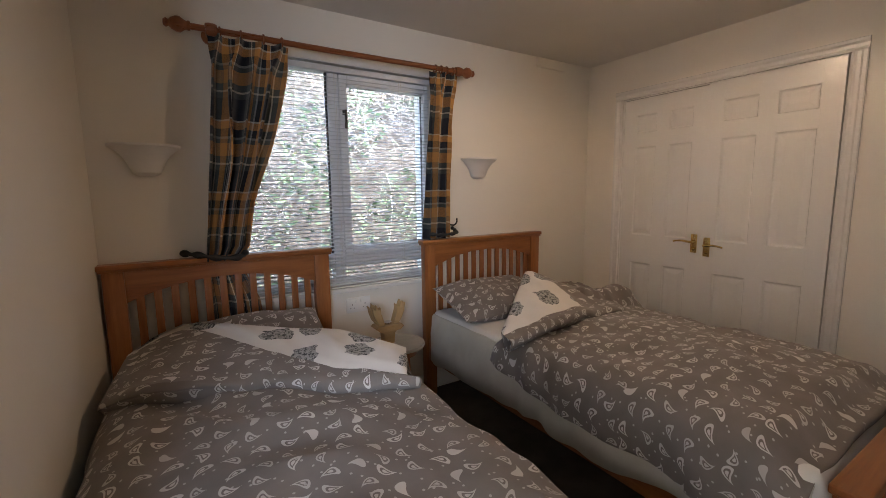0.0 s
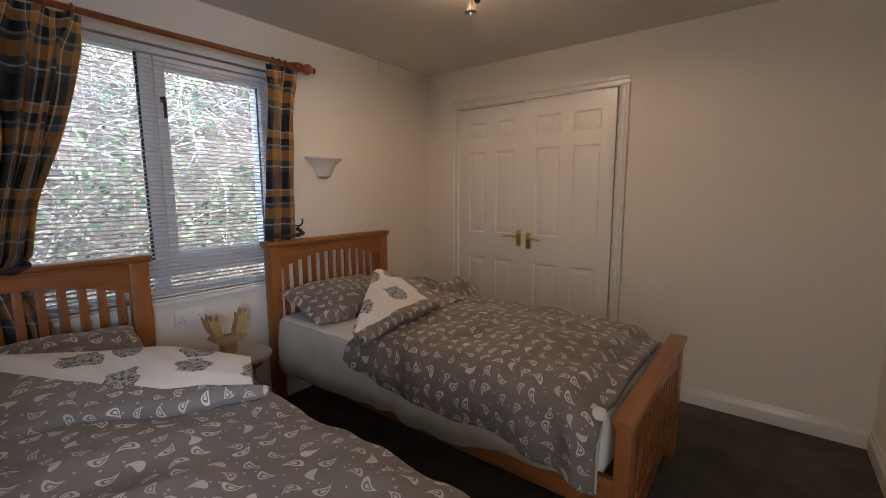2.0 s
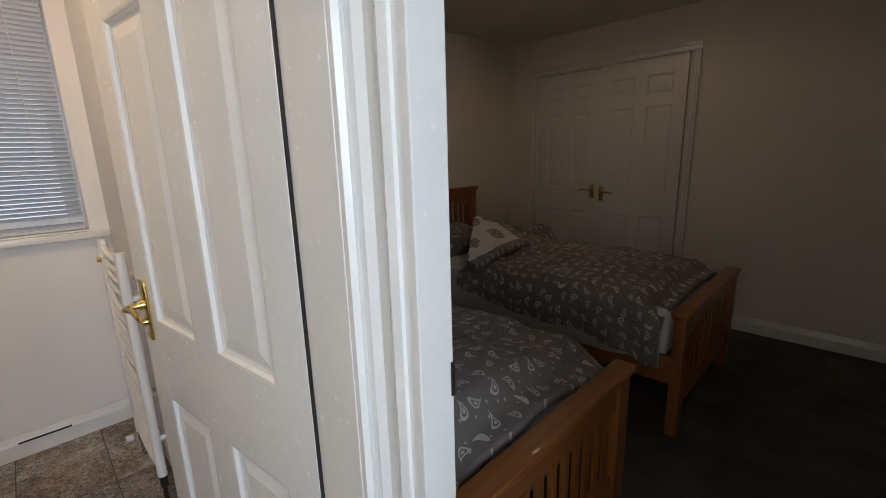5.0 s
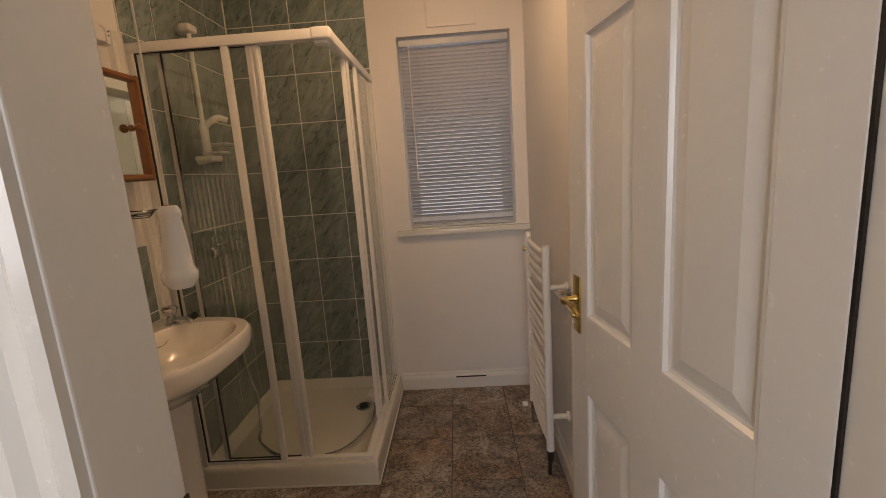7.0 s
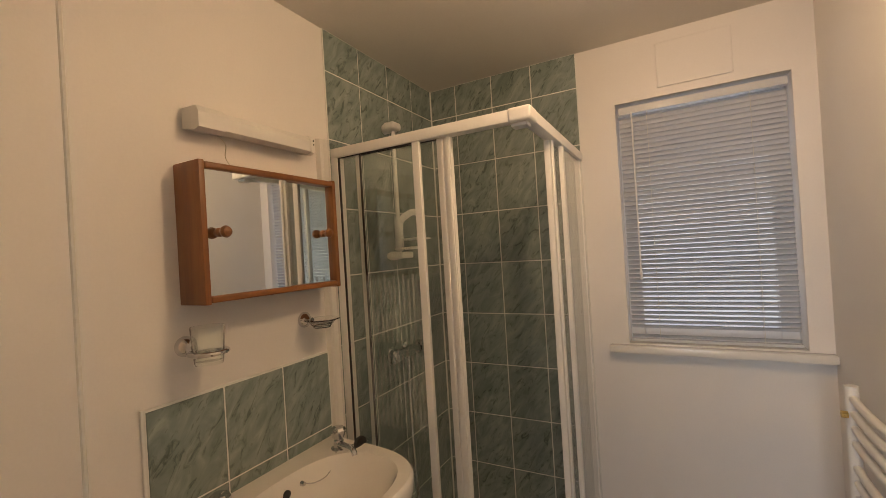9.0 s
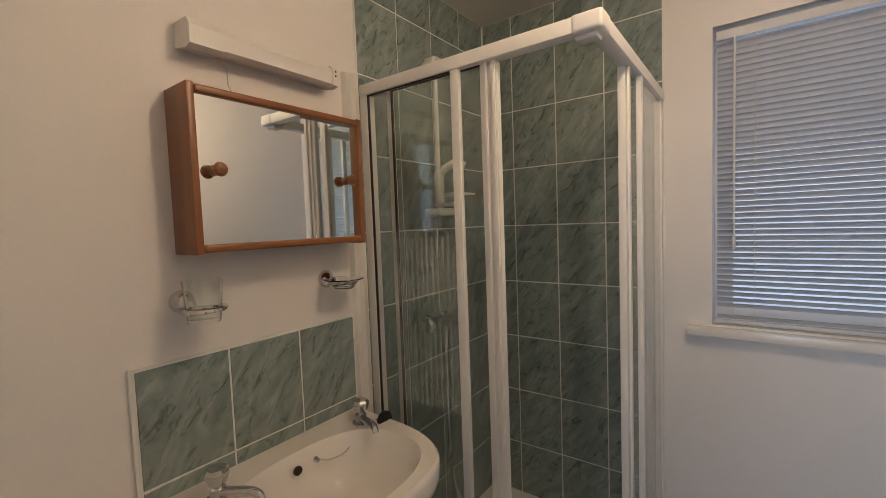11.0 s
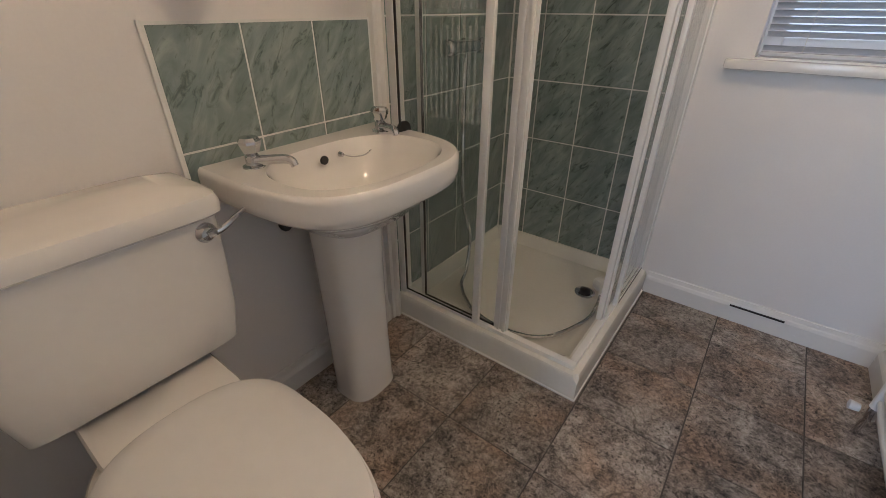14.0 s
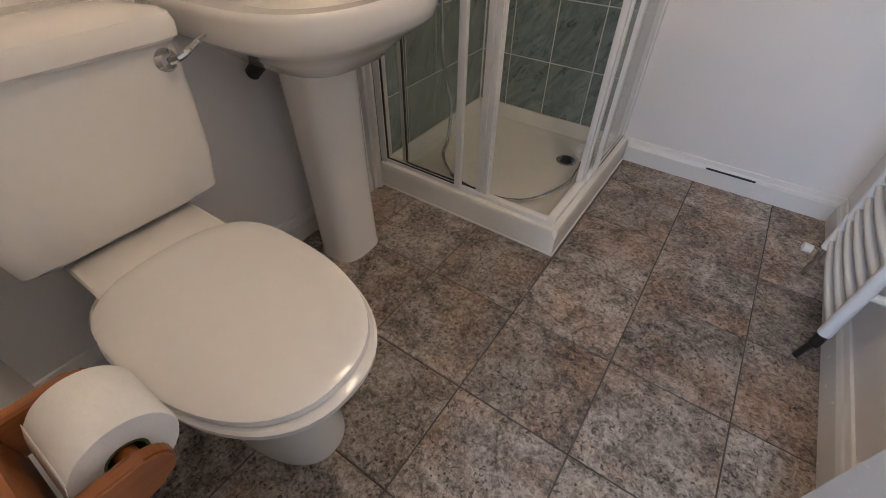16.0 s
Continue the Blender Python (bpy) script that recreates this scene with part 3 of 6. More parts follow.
def bedroom_bars(th, y0, y1):
    """One fixed light, one opening casement, and a low light under a transom."""
    x0, x1, z0, z1 = WIN
    f = 0.036
    part("mullion", boxed(2.81, 2.872, y0 - 0.004, y1, z0 + f, z1 - f, 0.004), UPVC, th)
    part("transom", boxed(x0 + f, 2.81, y0 - 0.003, y1, 0.90, 0.975, 0.004), UPVC, th)
    part("transom", boxed(2.872, x1 - f, y0 - 0.003, y1, 0.90, 0.975, 0.004), UPVC, th)
    bm = bmesh.new()
    a, b, c, d = 2.872, x1 - 0.022, 0.975, z1 - f
    for bx in ((a, a + 0.048, c, d), (b - 0.022, b, c, d), (a + 0.048, b - 0.022, c, c + 0.045), (a + 0.048, b - 0.022, d - 0.062, d)):
        box(bm, bx[0], bx[1], y0 - 0.018, y1 - 0.01, bx[2], bx[3], 0.005)
    part("casement", bm, UPVC, th, "white opening casement")
    for bx in ((2.802, 2.810, z1 - f, 0.975), (x1 - 0.046, x1 - 0.042, d - 0.062, c + 0.045)):
        part("gasket", boxed(bx[0], bx[1], y0 + 0.012, y0 + 0.03, bx[3], bx[2]), RUBBER, th, "black glazing seal")
    bm = boxed(2.887, 2.908, y0 - 0.045, y0 - 0.018, 1.79, 1.82, 0.004)
    box(bm, 2.890, 2.905, y0 - 0.058, y0 - 0.043, 1.71, 1.815, 0.005)
    part("window_handle", bm, DARK, th, "dark window handle", True)
    return [(x0 + f, 2.81, 0.975, z1 - f), (a + 0.048, b - 0.022, c + 0.045, d - 0.062), (x0 + f, 2.81, z0 + f, 0.90), (2.872, x1 - f, z0 + f, 0.90)]


WINDOW = window("window_1", WIN, "white plastic casement window facing a planted bank", bedroom_bars, GLASS, 0.075, 0.036)
WINDOW_B = window("window_2", BWIN, "white plastic bathroom window behind a closed blind", lambda th, a, b: [(BWIN[0] + 0.06, BWIN[1] - 0.06, BWIN[2] + 0.06, BWIN[3] - 0.06)], FROST)
bm = bmesh.new()
box(bm, WIN[0] - 0.03, WIN[1] + 0.03, -0.035, 0.0, WIN[2] - 0.03, WIN[2] - 0.002, 0.008)
box(bm, WIN[0], WIN[1], -0.001, 0.075, WIN[2] - 0.001, WIN[2] + 0.004)
part("window_sill", bm, GLOSS, WINDOW, "white painted sill board", True)
bm = bmesh.new()
box(bm, 0.865, BATH_X1, -0.045, 0.0, 0.985, 1.018, 0.008)
box(bm, BWIN[0], BWIN[1], -0.001, 0.12, 1.018, 1.024)
part("window_sill", bm, GLOSS, WINDOW_B, "white painted sill board", True)


def blind(name, x0, x1, z0, z1, y, tilt, pitch, label, cords, wand=None, enamel=None):
    """Venetian blind: head rail, curved slats of their own, bottom rail, ladder cords and wand."""
    enamel = enamel or SLAT
    th = thing(name, ((x0 + x1) / 2, y, z1), label, "blind")
    bm = bmesh.new()
    box(bm, x0, x1, y - 0.018, y + 0.018, z1 - 0.032, z1, 0.003)
    part("head_rail", bm, enamel, th)
    part("bottom_rail", boxed(x0, x1, y - 0.013, y + 0.013, z0, z0 + 0.012, 0.003), enamel, th)
    w = x1 - x0 - 0.006
    crown = 0.005 if wand else 0.003
    lift = 0.022 if wand else 0.0
    rows = []
    for k in range(5):
        u = -0.0125 + 0.025 * k / 4
        rows.append([(-w / 2, u, crown * (1 - (u / 0.0125) ** 2)), (w / 2, u, crown * (1 - (u / 0.0125) ** 2))])
    bm = sheet(rows)
    me = to_mesh("slat", bm, enamel, True)
    n = int((z1 - 0.04 - z0 - 0.016 - lift) / pitch)
    rnd = random.Random(name)
    for i in range(n):
        z = z0 + 0.024 + (lift if i > 0 else 0.0) + i * pitch
        piece("slat", me, pose((x0 + x1) / 2, y, z, tilt + rnd.uniform(-2.5, 2.5), rnd.uniform(-0.12, 0.12), 0), th)
    for c in cords:
        bm = bmesh.new()
        for dy in (-0.0135, 0.0135):
            tube(bm, [(c, y + dy, z1 - 0.03), (c, y + dy, z0 + 0.01)], 0.0009, 5)
        part("ladder_cord", bm, CORD, th)
    if wand:
        bm = tube(bmesh.new(), [(wand[0], y - 0.024, z1 - 0.03), (wand[0], y - 0.026, wand[1])], 0.0035, 8)
        lathe(bm, [(0.0035, 0.02), (0.006, 0.01), (0.006, -0.02), (0.002, -0.028)], (wand[0], y - 0.026, wand[1]), 10)
        part("tilt_wand", bm, PLASTIC, th, "", True)
    return th


blind("window_blind", 2.268, 3.465, 0.794, 2.045, 0.030, 12, 0.0212, "white open venetian blind in the bedroom window", (2.42, 2.84, 3.25))
blind("window_blind", 0.955, 1.56, 1.028, 2.075, 0.030, -43, 0.0205, "white closed venetian blind in the bathroom window", (1.07, 1.44), (1.01, 1.33), WHITE_SLAT)
part("wall_head_liner", boxed(WIN[0], WIN[1], 0.0, 0.075, WIN[3] - 0.006, WIN[3] - 0.001), GLOSS, WINDOW)


# ---- doors ----
def panel_door(name, w, h, label, thick=0.035, stile=0.098, mull=0.095, rails=(0.215, 0.785, 0.985, 1.645, 1.735)):
    """Six-panel door, drawn from its hinge corner: x along its width, y through it, z up."""
    th = thing(name, (0, 0, 0), label, "door", kind="structure")
    pw = (w - 2 * stile - mull) / 2
    cols = [(stile, stile + pw), (stile + pw + mull, w - stile)]
    rows = [(rails[0], rails[1]), (rails[2], rails[3]), (rails[4], h - 0.11)]
    bm = bmesh.new()
    box(bm, 0, stile, 0, thick, 0, h, 0.0015)
    box(bm, w - stile, w, 0, thick, 0, h, 0.0015)
    box(bm, cols[0][1], cols[1][0], 0.0003, thick - 0.0003, 0.2, h - 0.1)
    zs = [0] + [z for r in rows for z in r] + [h]
    for a, b in zip(zs[0::2], zs[1::2]):
        box(bm, stile, w - stile, 0.0002, thick - 0.0002, a, b)
    part("door_leaf", bm, GLOSS, th)
    for c in cols:
        for r in rows:
            bm = bmesh.new()
            for side in (0, 1):
                y = (lambda d: thick - d) if side else (lambda d: d)
                loops = [(0, 0.0005), (0.006, 0.001), (0.011, 0.0085), (0.017, 0.0105), (0.022, 0.0105), (0.050, 0.0045)]
                rings = []
                for ins, dep in loops:
                    x0, x1, z0, z1 = c[0] + ins, c[1] - ins, r[0] + ins, r[1] - ins
                    rings.append([bm.verts.new((x, y(dep), z)) for x, z in ((x0, z0), (x1, z0), (x1, z1), (x0, z1))])
                for p, q in zip(rings, rings[1:]):
                    for i in range(4):
                        bm.faces.new((p[i], p[(i + 1) % 4], q[(i + 1) % 4], q[i]))
                bm.faces.new(rings[-1])
            part("panel", bm, GLOSS, th)
    return th


def lever_handle(parent, x, z, y, out, way, label="polished brass lever handle", low=0.075, high=0.05):
    """Brass back plate and lever; out: +-1 along y, way: +-1 along x."""
    bm = boxed(x - 0.02, x + 0.02, min(y, y + out * 0.006), max(y, y + out * 0.006), z - low, z + high, 0.002)
    h = part("door_handle", bm, BRASS, parent, label, True)
    bm = bmesh.new()
    lathe(bm, [(0.013, 0.0), (0.012, 0.012), (0.008, 0.02), (0.008, 0.045)], (x, y, z), 14, "Y") if out > 0 else lathe(bm, [(0.013, 0.0), (0.012, -0.012), (0.008, -0.02), (0.008, -0.045)], (x, y, z), 14, "Y")
    pts = curve_points([(x, y + out * 0.043, z), (x + way * 0.02, y + out * 0.05, z + 0.002), (x + way * 0.06, y + out * 0.048, z + 0.006), (x + way * 0.10, y + out * 0.05, z + 0.001), (x + way * 0.115, y + out * 0.05, z - 0.004)], 5)
    tube(bm, pts, [0.008 - 0.003 * i / len(pts) for i in range(len(pts))], 8)
    part("lever", bm, BRASS, h, "", True)
    bm = bmesh.new()
    lathe(bm, [(0.010, 0), (0.010, out * 0.010), (0.006, out * 0.018)], (x, y, z - 0.045), 12, "Y")
    part("privacy_turn", bm, BRASS, h, "", True)


D_BATH = panel_door("door_1", 0.72, 1.99, "white gloss six-panel bathroom door standing open", 0.022, rails=(0.215, 0.735, 0.938, 1.622, 1.715))
lever_handle(D_BATH, 0.72 - 0.05, 0.978, 0.022, 1, -1, low=0.092, high=0.062)
# dark strip set into the hinge gap, drawing its shadow line
part("hinge_gap_shade", boxed(-0.0045, -0.0005, 0.001, 0.0212, 0.0, 1.99), DARK, D_BATH, "dark strip standing in for the shaded hinge gap")
D_BATH.matrix_basis = pose(1.6435, -2.066, 0.008, 0, 0, 97.6)
D_W1 = panel_door("door_2", 0.602, 1.985, "white gloss six-panel wardrobe door, closed", stile=0.09, mull=0.085)
lever_handle(D_W1, 0.602 - 0.04, 0.975, 0.0, -1, -1)
D_W1.matrix_basis = pose(BED_X1 + 0.004, -0.342, 0.012, 0, 0, -90)
D_W2 = panel_door("door_3", 0.655, 1.985, "white gloss six-panel wardrobe door, slightly proud", stile=0.09, mull=0.085)
lever_handle(D_W2, 0.655 - 0.05, 0.962, 0.035, 1, -1)
D_W2.matrix_basis = pose(BED_X1 + 0.016, -1.606, 0.012, 0, 0, 90.8)
bm = bmesh.new()
box(bm, BED_X1 + 0.001, BED_X1 + 0.12, -0.340, -0.30, 0, 2.03)
box(bm, BED_X1 + 0.001, BED_X1 + 0.12, -1.65, -1.609, 0, 2.03)
box(bm, BED_X1 + 0.001, BED_X1 + 0.12, -1.60, -0.340, 2.002, 2.03)
box(bm, BED_X1 + 0.042, BED_X1 + 0.07, -1.609, -0.340, 1.955, 2.002)
tagged(structure("door_frame_wardrobe", bm, GLOSS, "white gloss lining of the wardrobe"), category="door frame")


# ---- bedroom things ----
def curtain_rod():
    y, z = -0.10, 2.09
    th = thing("curtain_rod", (2.88, y, z), "red-brown wooden curtain pole with turned ends over the window", "curtain pole")
    part("pole", tube(bmesh.new(), [(2.10, y, z), (2.8, y, z - 0.004), (3.66, y, z)], 0.0145, 16), ROD_WOOD, th, "", True)
    prof = [(0.0, -0.062), (0.012, -0.06), (0.02, -0.05), (0.014, -0.04), (0.024, -0.03), (0.033, -0.012), (0.033, 0.004), (0.022, 0.02), (0.018, 0.03), (0.021, 0.034), (0.021, 0.042), (0.0, 0.044)]
    part("finial", lathe(bmesh.new(), prof, (2.10, y, z), 20, "X"), ROD_WOOD, th, "", True)
    part("finial", lathe(bmesh.new(), [(r, -h) for r, h in prof], (3.66, y, z), 20, "X"), ROD_WOOD, th, "", True)
    for x in (2.225, 3.60):
        bm = lathe(bmesh.new(), [(0.0, 0), (0.036, 0), (0.036, -0.012), (0.018, -0.03), (0.016, -0.085), (0.0, -0.085)], (x, 0, z - 0.005), 18, "Y")
        lathe(bm, [(0.0, -0.026), (0.024, -0.024), (0.028, -0.01), (0.028, 0.01), (0.024, 0.024), (0.0, 0.026)], (x, y, z), 18, "X")
        part("bracket", bm, ROD_WOOD, th, "", True)
    for x in (2.26, 2.35, 2.45, 2.535, 3.43, 3.47, 3.51, 3.555):
        bm = bmesh.new()
        pts = [(x, y + 0.021 * math.cos(a), z - 0.005 + 0.021 * math.sin(a)) for a in [2 * math.pi * i / 18 for i in range(19)]]
        tube(bm, pts, 0.0045, 6)
        part("curtain_ring", bm, ROD_WOOD, th, "", True)
    return th


curtain_rod()


def smooth(a, b, v):
    v = min(1, max(0, (v - a) / (b - a)))
    return v * v * (3 - 2 * v)


def curtain(name, left, right, z_top, z_low, folds, depth, label, seed, cloth):
    """A pleated curtain between two edge lines x(z), with pinch pleats at the head."""
    th = thing(name, (left(z_top), -0.1, z_top), label, "curtain", "tartan curtains")
    rows, uvs = [], []
    nu, nv = 120, 70
    for j in range(nv + 1):
        z = z_top + (z_low - z_top) * j / nv
        a, b = left(z), right(z)
        row, uv = [], []
        head = 1 - smooth(0.0, 0.16, z_top - z)
        for i in range(nu + 1):
            u = i / nu
            wob = 0.10 * nz(u * 4, z * 1.3, seed) + 0.05 * nz(u * 9, z * 2.5, seed + 5)
            ph = (u + wob * (1 - head)) * folds * 2 * math.pi
            d = depth * (0.75 + 0.5 * nz(u * 5, z * 0.8, seed + 9)) * (0.55 + 0.45 * (1 - head))
            s = math.sin(ph)
            prof = (1 - head) * s * d + head * ((abs(math.sin(ph / 2)) ** 8) * d * 1.5 - d * 0.3)
            x = a + (b - a) * u + 0.35 * d * math.cos(ph) * (1 - head) * (b - a) / 0.35
            row.append((x, -0.085 - prof, z + 0.006 * nz(u * 6, 0, seed)))
            uv.append((u * cloth, z))
        rows.append(row)
        uvs.append(uv)
    ob = part("drape", sheet(rows, uvs), TARTAN, th, "", True)
    so = ob.modifiers.new("thickness", "SOLIDIFY")
    so.thickness = 0.003
    return th


def lerp(points):
    pts = sorted(points)

    def f(z):
        for (a, xa), (b, xb) in zip(pts, pts[1:]):
            if z <= b:
                s = min(1, max(0, (z - a) / (b - a)))
                return xa + (xb - xa) * s
        return pts[-1][1]
    return f


L = curtain("curtain", lerp([(1.02, 2.12), (1.10, 2.125), (1.5, 2.175), (2.06, 2.21)]), lerp([(1.02, 2.27), (1.08, 2.315), (1.3, 2.36), (1.5, 2.425), (1.8, 2.51), (2.06, 2.57)]), 2.072, 1.02, 4, 0.066, "navy, amber and cream tartan curtain tied back to the wall", 3.0, 0.86)
rows = []
lo_l, lo_r = lerp([(0.45, 2.13), (1.02, 2.12)]), lerp([(0.45, 2.40), (0.8, 2.36), (1.02, 2.27)])
uvs = []
for j in range(31):
    z = 1.02 - 0.57 * j / 30
    rows.append([(lo_l(z) + (lo_r(z) - lo_l(z)) * i / 60, -0.05 - 0.022 * math.sin(i / 60 * 25 + z), z) for i in range(61)])
    uvs.append([(i / 60 * 0.86, z) for i in range(61)])
ob = part("lower_drape", sheet(rows, uvs), TARTAN, L, "lower part of the curtain below its tie", True)
ob.modifiers.new("thickness", "SOLIDIFY").thickness = 0.003
bm = tube(bmesh.new(), curve_points([(2.03, -0.02, 1.06), (2.09, -0.09, 1.055), (2.17, -0.145, 1.04), (2.27, -0.135, 1.035), (2.31, -0.07, 1.05)], 8), [0.013 + 0.005 * math.sin(i * 0.9) for i in range(33)], 10)
lay = bm.loops.layers.uv.new("UVMap")
for f in bm.faces:
    for lp in f.loops:
        lp[lay].uv = (lp.vert.co.x * 3, lp.vert.co.z * 3)
part("tie_back", bm, RUBBER, L, "dark cloth tie-back", True)
R = curtain("curtain", lerp([(0.6, 3.35), (1.08, 3.34), (1.5, 3.36), (2.06, 3.40)]), lerp([(0.6, 3.50), (1.08, 3.525), (1.4, 3.54), (1.75, 3.56), (2.06, 3.605)]), 2.072, 1.044, 3, 0.040, "narrow gathered tartan curtain beside the window", 11.0, 0.55)
bm = tube(bmesh.new(), curve_points([(3.60, -0.01, 1.10), (3.585, -0.07, 1.085), (3.55, -0.13, 1.075), (3.45, -0.135, 1.07), (3.37, -0.10, 1.075)], 8), [0.010 + 0.004 * math.sin(i * 1.1) for i in range(33)], 10)
lay = bm.loops.layers.uv.new("UVMap")
part("tie_back", bm, RUBBER, R, "dark tie-back", True)
part("hook", tube(bmesh.new(), curve_points([(3.59, 0, 1.12), (3.59, -0.05, 1.12), (3.595, -0.075, 1.14), (3.60, -0.07, 1.165)], 6), 0.005, 8), DARK, R, "dark metal hook", True)


def wall_sconce(x, label):
    th = thing("wall_light", (x, 0, 1.43), label, "wall light", "plaster wall lights")
    prof = [(0.0, 1.425), (0.035, 1.428), (0.058, 1.442), (0.06, 1.455), (0.066, 1.462), (0.074, 1.485), (0.092, 1.515), (0.118, 1.54), (0.142, 1.556), (0.142, 1.566), (0.130, 1.566), (0.104, 1.545), (0.08, 1.515), (0.06, 1.485), (0.0, 1.47)]
    part("shade", lathe(bmesh.new(), prof, (x, -0.002, 0), 28, "Z", (math.pi, 2 * math.pi), 0.85), PLASTER, th, "", True)
    part("back_plate", boxed(x - 0.05, x + 0.05, -0.012, 0, 1.47, 1.54, 0.003), PLASTER, th)
    return th


wall_sconce(1.925, "white plaster half-bowl wall light, unlit")
wall_sconce(3.822, "white plaster half-bowl wall light, unlit")


def rail_arch(bm, x0, x1, y0, y1, z_mid, z_end, z_top, n=18):
    """A rail with a flat top and an arched underside."""
    out = [(x0, z_top), (x1, z_top)]
    for i in range(n + 1):
        u = 1 - 2 * i / n
        out.append(((x0 + x1) / 2 + u * (x1 - x0) / 2, z_mid - (z_mid - z_end) * abs(u) ** 2.2))
    return extrude(bm, out, "Y", y0, y1)


def bed_frame(x0):
    x1 = x0 + 1.02
    th = thing("bed_frame", ((x0 + x1) / 2, -1.1, 0), "honey-coloured wooden single bed with slatted ends", "bed", "pair of wooden beds")
    for name, y, top, n, zlow, dz in (("headboard", -0.075, 1.012, 12, 0.46, 0.085), ("footboard", -2.135, 0.59, 12, 0.13, 0.055)):
        p = part(name, rail_arch(bmesh.new(), x0 + 0.08, x1 - 0.08, y - 0.014, y + 0.014, top - 0.10 + 0.03, top - 0.10 - dz + 0.03, top), OAK["X"], th)
        bm = bmesh.new()
        box(bm, x0 - 0.004, x1 + 0.004, y - 0.037, y + 0.037, top + 0.002, top + 0.027, 0.007, 3)
        box(bm, x0, x1, y - 0.028, y + 0.028, top - 0.008, top + 0.004, 0.003)
        part("cap_rail", bm, OAK["X"], p, "", True)
        part("lower_rail", boxed(x0 + 0.08, x1 - 0.08, y - 0.013, y + 0.013, zlow, zlow + 0.09, 0.003), OAK["X"], p, "", True)
        for xx in (x0 + 0.012, x1 - 0.092):
            part("post", boxed(xx, xx + 0.08, y - 0.025, y + 0.025, 0, top, 0.005), OAK["Z"], p, "", True)
        me = to_mesh("slat", boxed(-0.016, 0.016, -0.007, 0.007, zlow + 0.085, top - 0.062, 0.002), OAK["Z"], True)
        for i in range(n):
            piece("slat", me, pose(x0 + 0.08 + (i + 0.9) * 0.87 / (n + 0.8), y, 0), p)
    for xx in (x0 + 0.03, x1 - 0.055):
        part("side_rail", boxed(xx, xx + 0.025, -2.12, -0.10, 0.25, 0.385, 0.003), OAK["Y"], th, "", True)
    me = to_mesh("bed_slat", boxed(x0 + 0.055, x1 - 0.055, -0.035, 0.035, 0.335, 0.353), PLY)
    for i in range(13):
        piece("bed_slat", me, pose(0, -0.25 - i * 0.145, 0), th)
    return th


BED_1 = bed_frame(1.713)
BED_2 = copy_thing(BED_1, pose(1.713 + 0.515 + 1.603, -1.1, 0))


def soft_box(x0, x1, y0, y1, z0, z1, r, wob, seed, nx=28, ny=44):
    """A mattress-like block with rounded edges and a slightly uneven skin."""
    bm = bmesh.new()
    box(bm, x0, x1, y0, y1, z0, z1, r, 4)
    bmesh.ops.subdivide_edges(bm, edges=[e for e in bm.edges if e.calc_length() > 0.25], cuts=10, use_grid_fill=True)
    for v in bm.verts:
        c = v.co
        v.co += Vector((nz(c.y * 3, c.z * 5, seed), nz(c.x * 3, c.z * 5, seed + 3), nz(c.x * 3, c.y * 3, seed + 6))) * wob
    return bm


def mattress(x0, label, top=0.56):
    th = thing("mattress", (x0 + 0.5, -1.1, 0.35), label, "mattress", "mattresses on the beds")
    part("core", soft_box(x0 + 0.055, x0 + 0.975, -2.08, -0.115, 0.354, top, 0.045, 0.012, x0), SHEET, th, "fitted white sheet", True)
    rows = []
    for j in range(150):
        y = -2.06 + 1.93 * j / 149
        fold_in = 0.009 * math.sin(y * 26 + 5 * nz(y * 2, x0, 9)) + 0.014 * nz(y * 9, x0, 11)
        low = 0.325 + 0.07 * smooth(-1.2, -2.0, y) - 0.05 * nz(y * 1.7, x0, 2) - 0.02 * nz(y * 6, x0, 4)
        prof = [(x0 + 0.10, 0.566), (x0 + 0.055, 0.562), (x0 + 0.044, 0.545), (x0 + 0.034 - 0.01 * nz(y * 5, 1, x0), 0.49), (x0 + 0.026 - 0.012 * nz(y * 4, 3, x0) + fold_in * 0.7, 0.44), (x0 + 0.022 + fold_in, 0.5 * (0.44 + low - 0.05)), (x0 + 0.020 + fold_in * 1.2, low - 0.05)]
        rows.append([(a, y, b + 0.006 * nz(y * 7, a * 9, 1)) for a, b in prof])
    ob = part("sheet_overhang", sheet(rows), VALANCE_SHADED, th, "loose cream sheet hanging over the side rail, coloured darker for shade", True)
    ob.modifiers.new("thickness", "SOLIDIFY").thickness = 0.004
    return th


mattress(1.713, "single mattress in a white sheet on its bed")
mattress(3.316, "single mattress in a rumpled white sheet on its bed", 0.585)


def wrinkle(x, y, s):
    w = 0.020 * nz(x * 2.2, y * 1.6, s) + 0.010 * nz(x * 5, y * 4, s + 7)
    d = x * 0.8 + y * 0.6
    w += 0.021 * (1 - abs(nz(d * 5 + 0.6 * nz(x * 3, y * 3, s), (x - y) * 1.3, s + 2)) * 2)
    w += 0.008 * (1 - abs(nz(x * 8 + 0.5 * nz(x * 4, y * 4, s), y * 5, s + 21)) * 2.4)
    return w


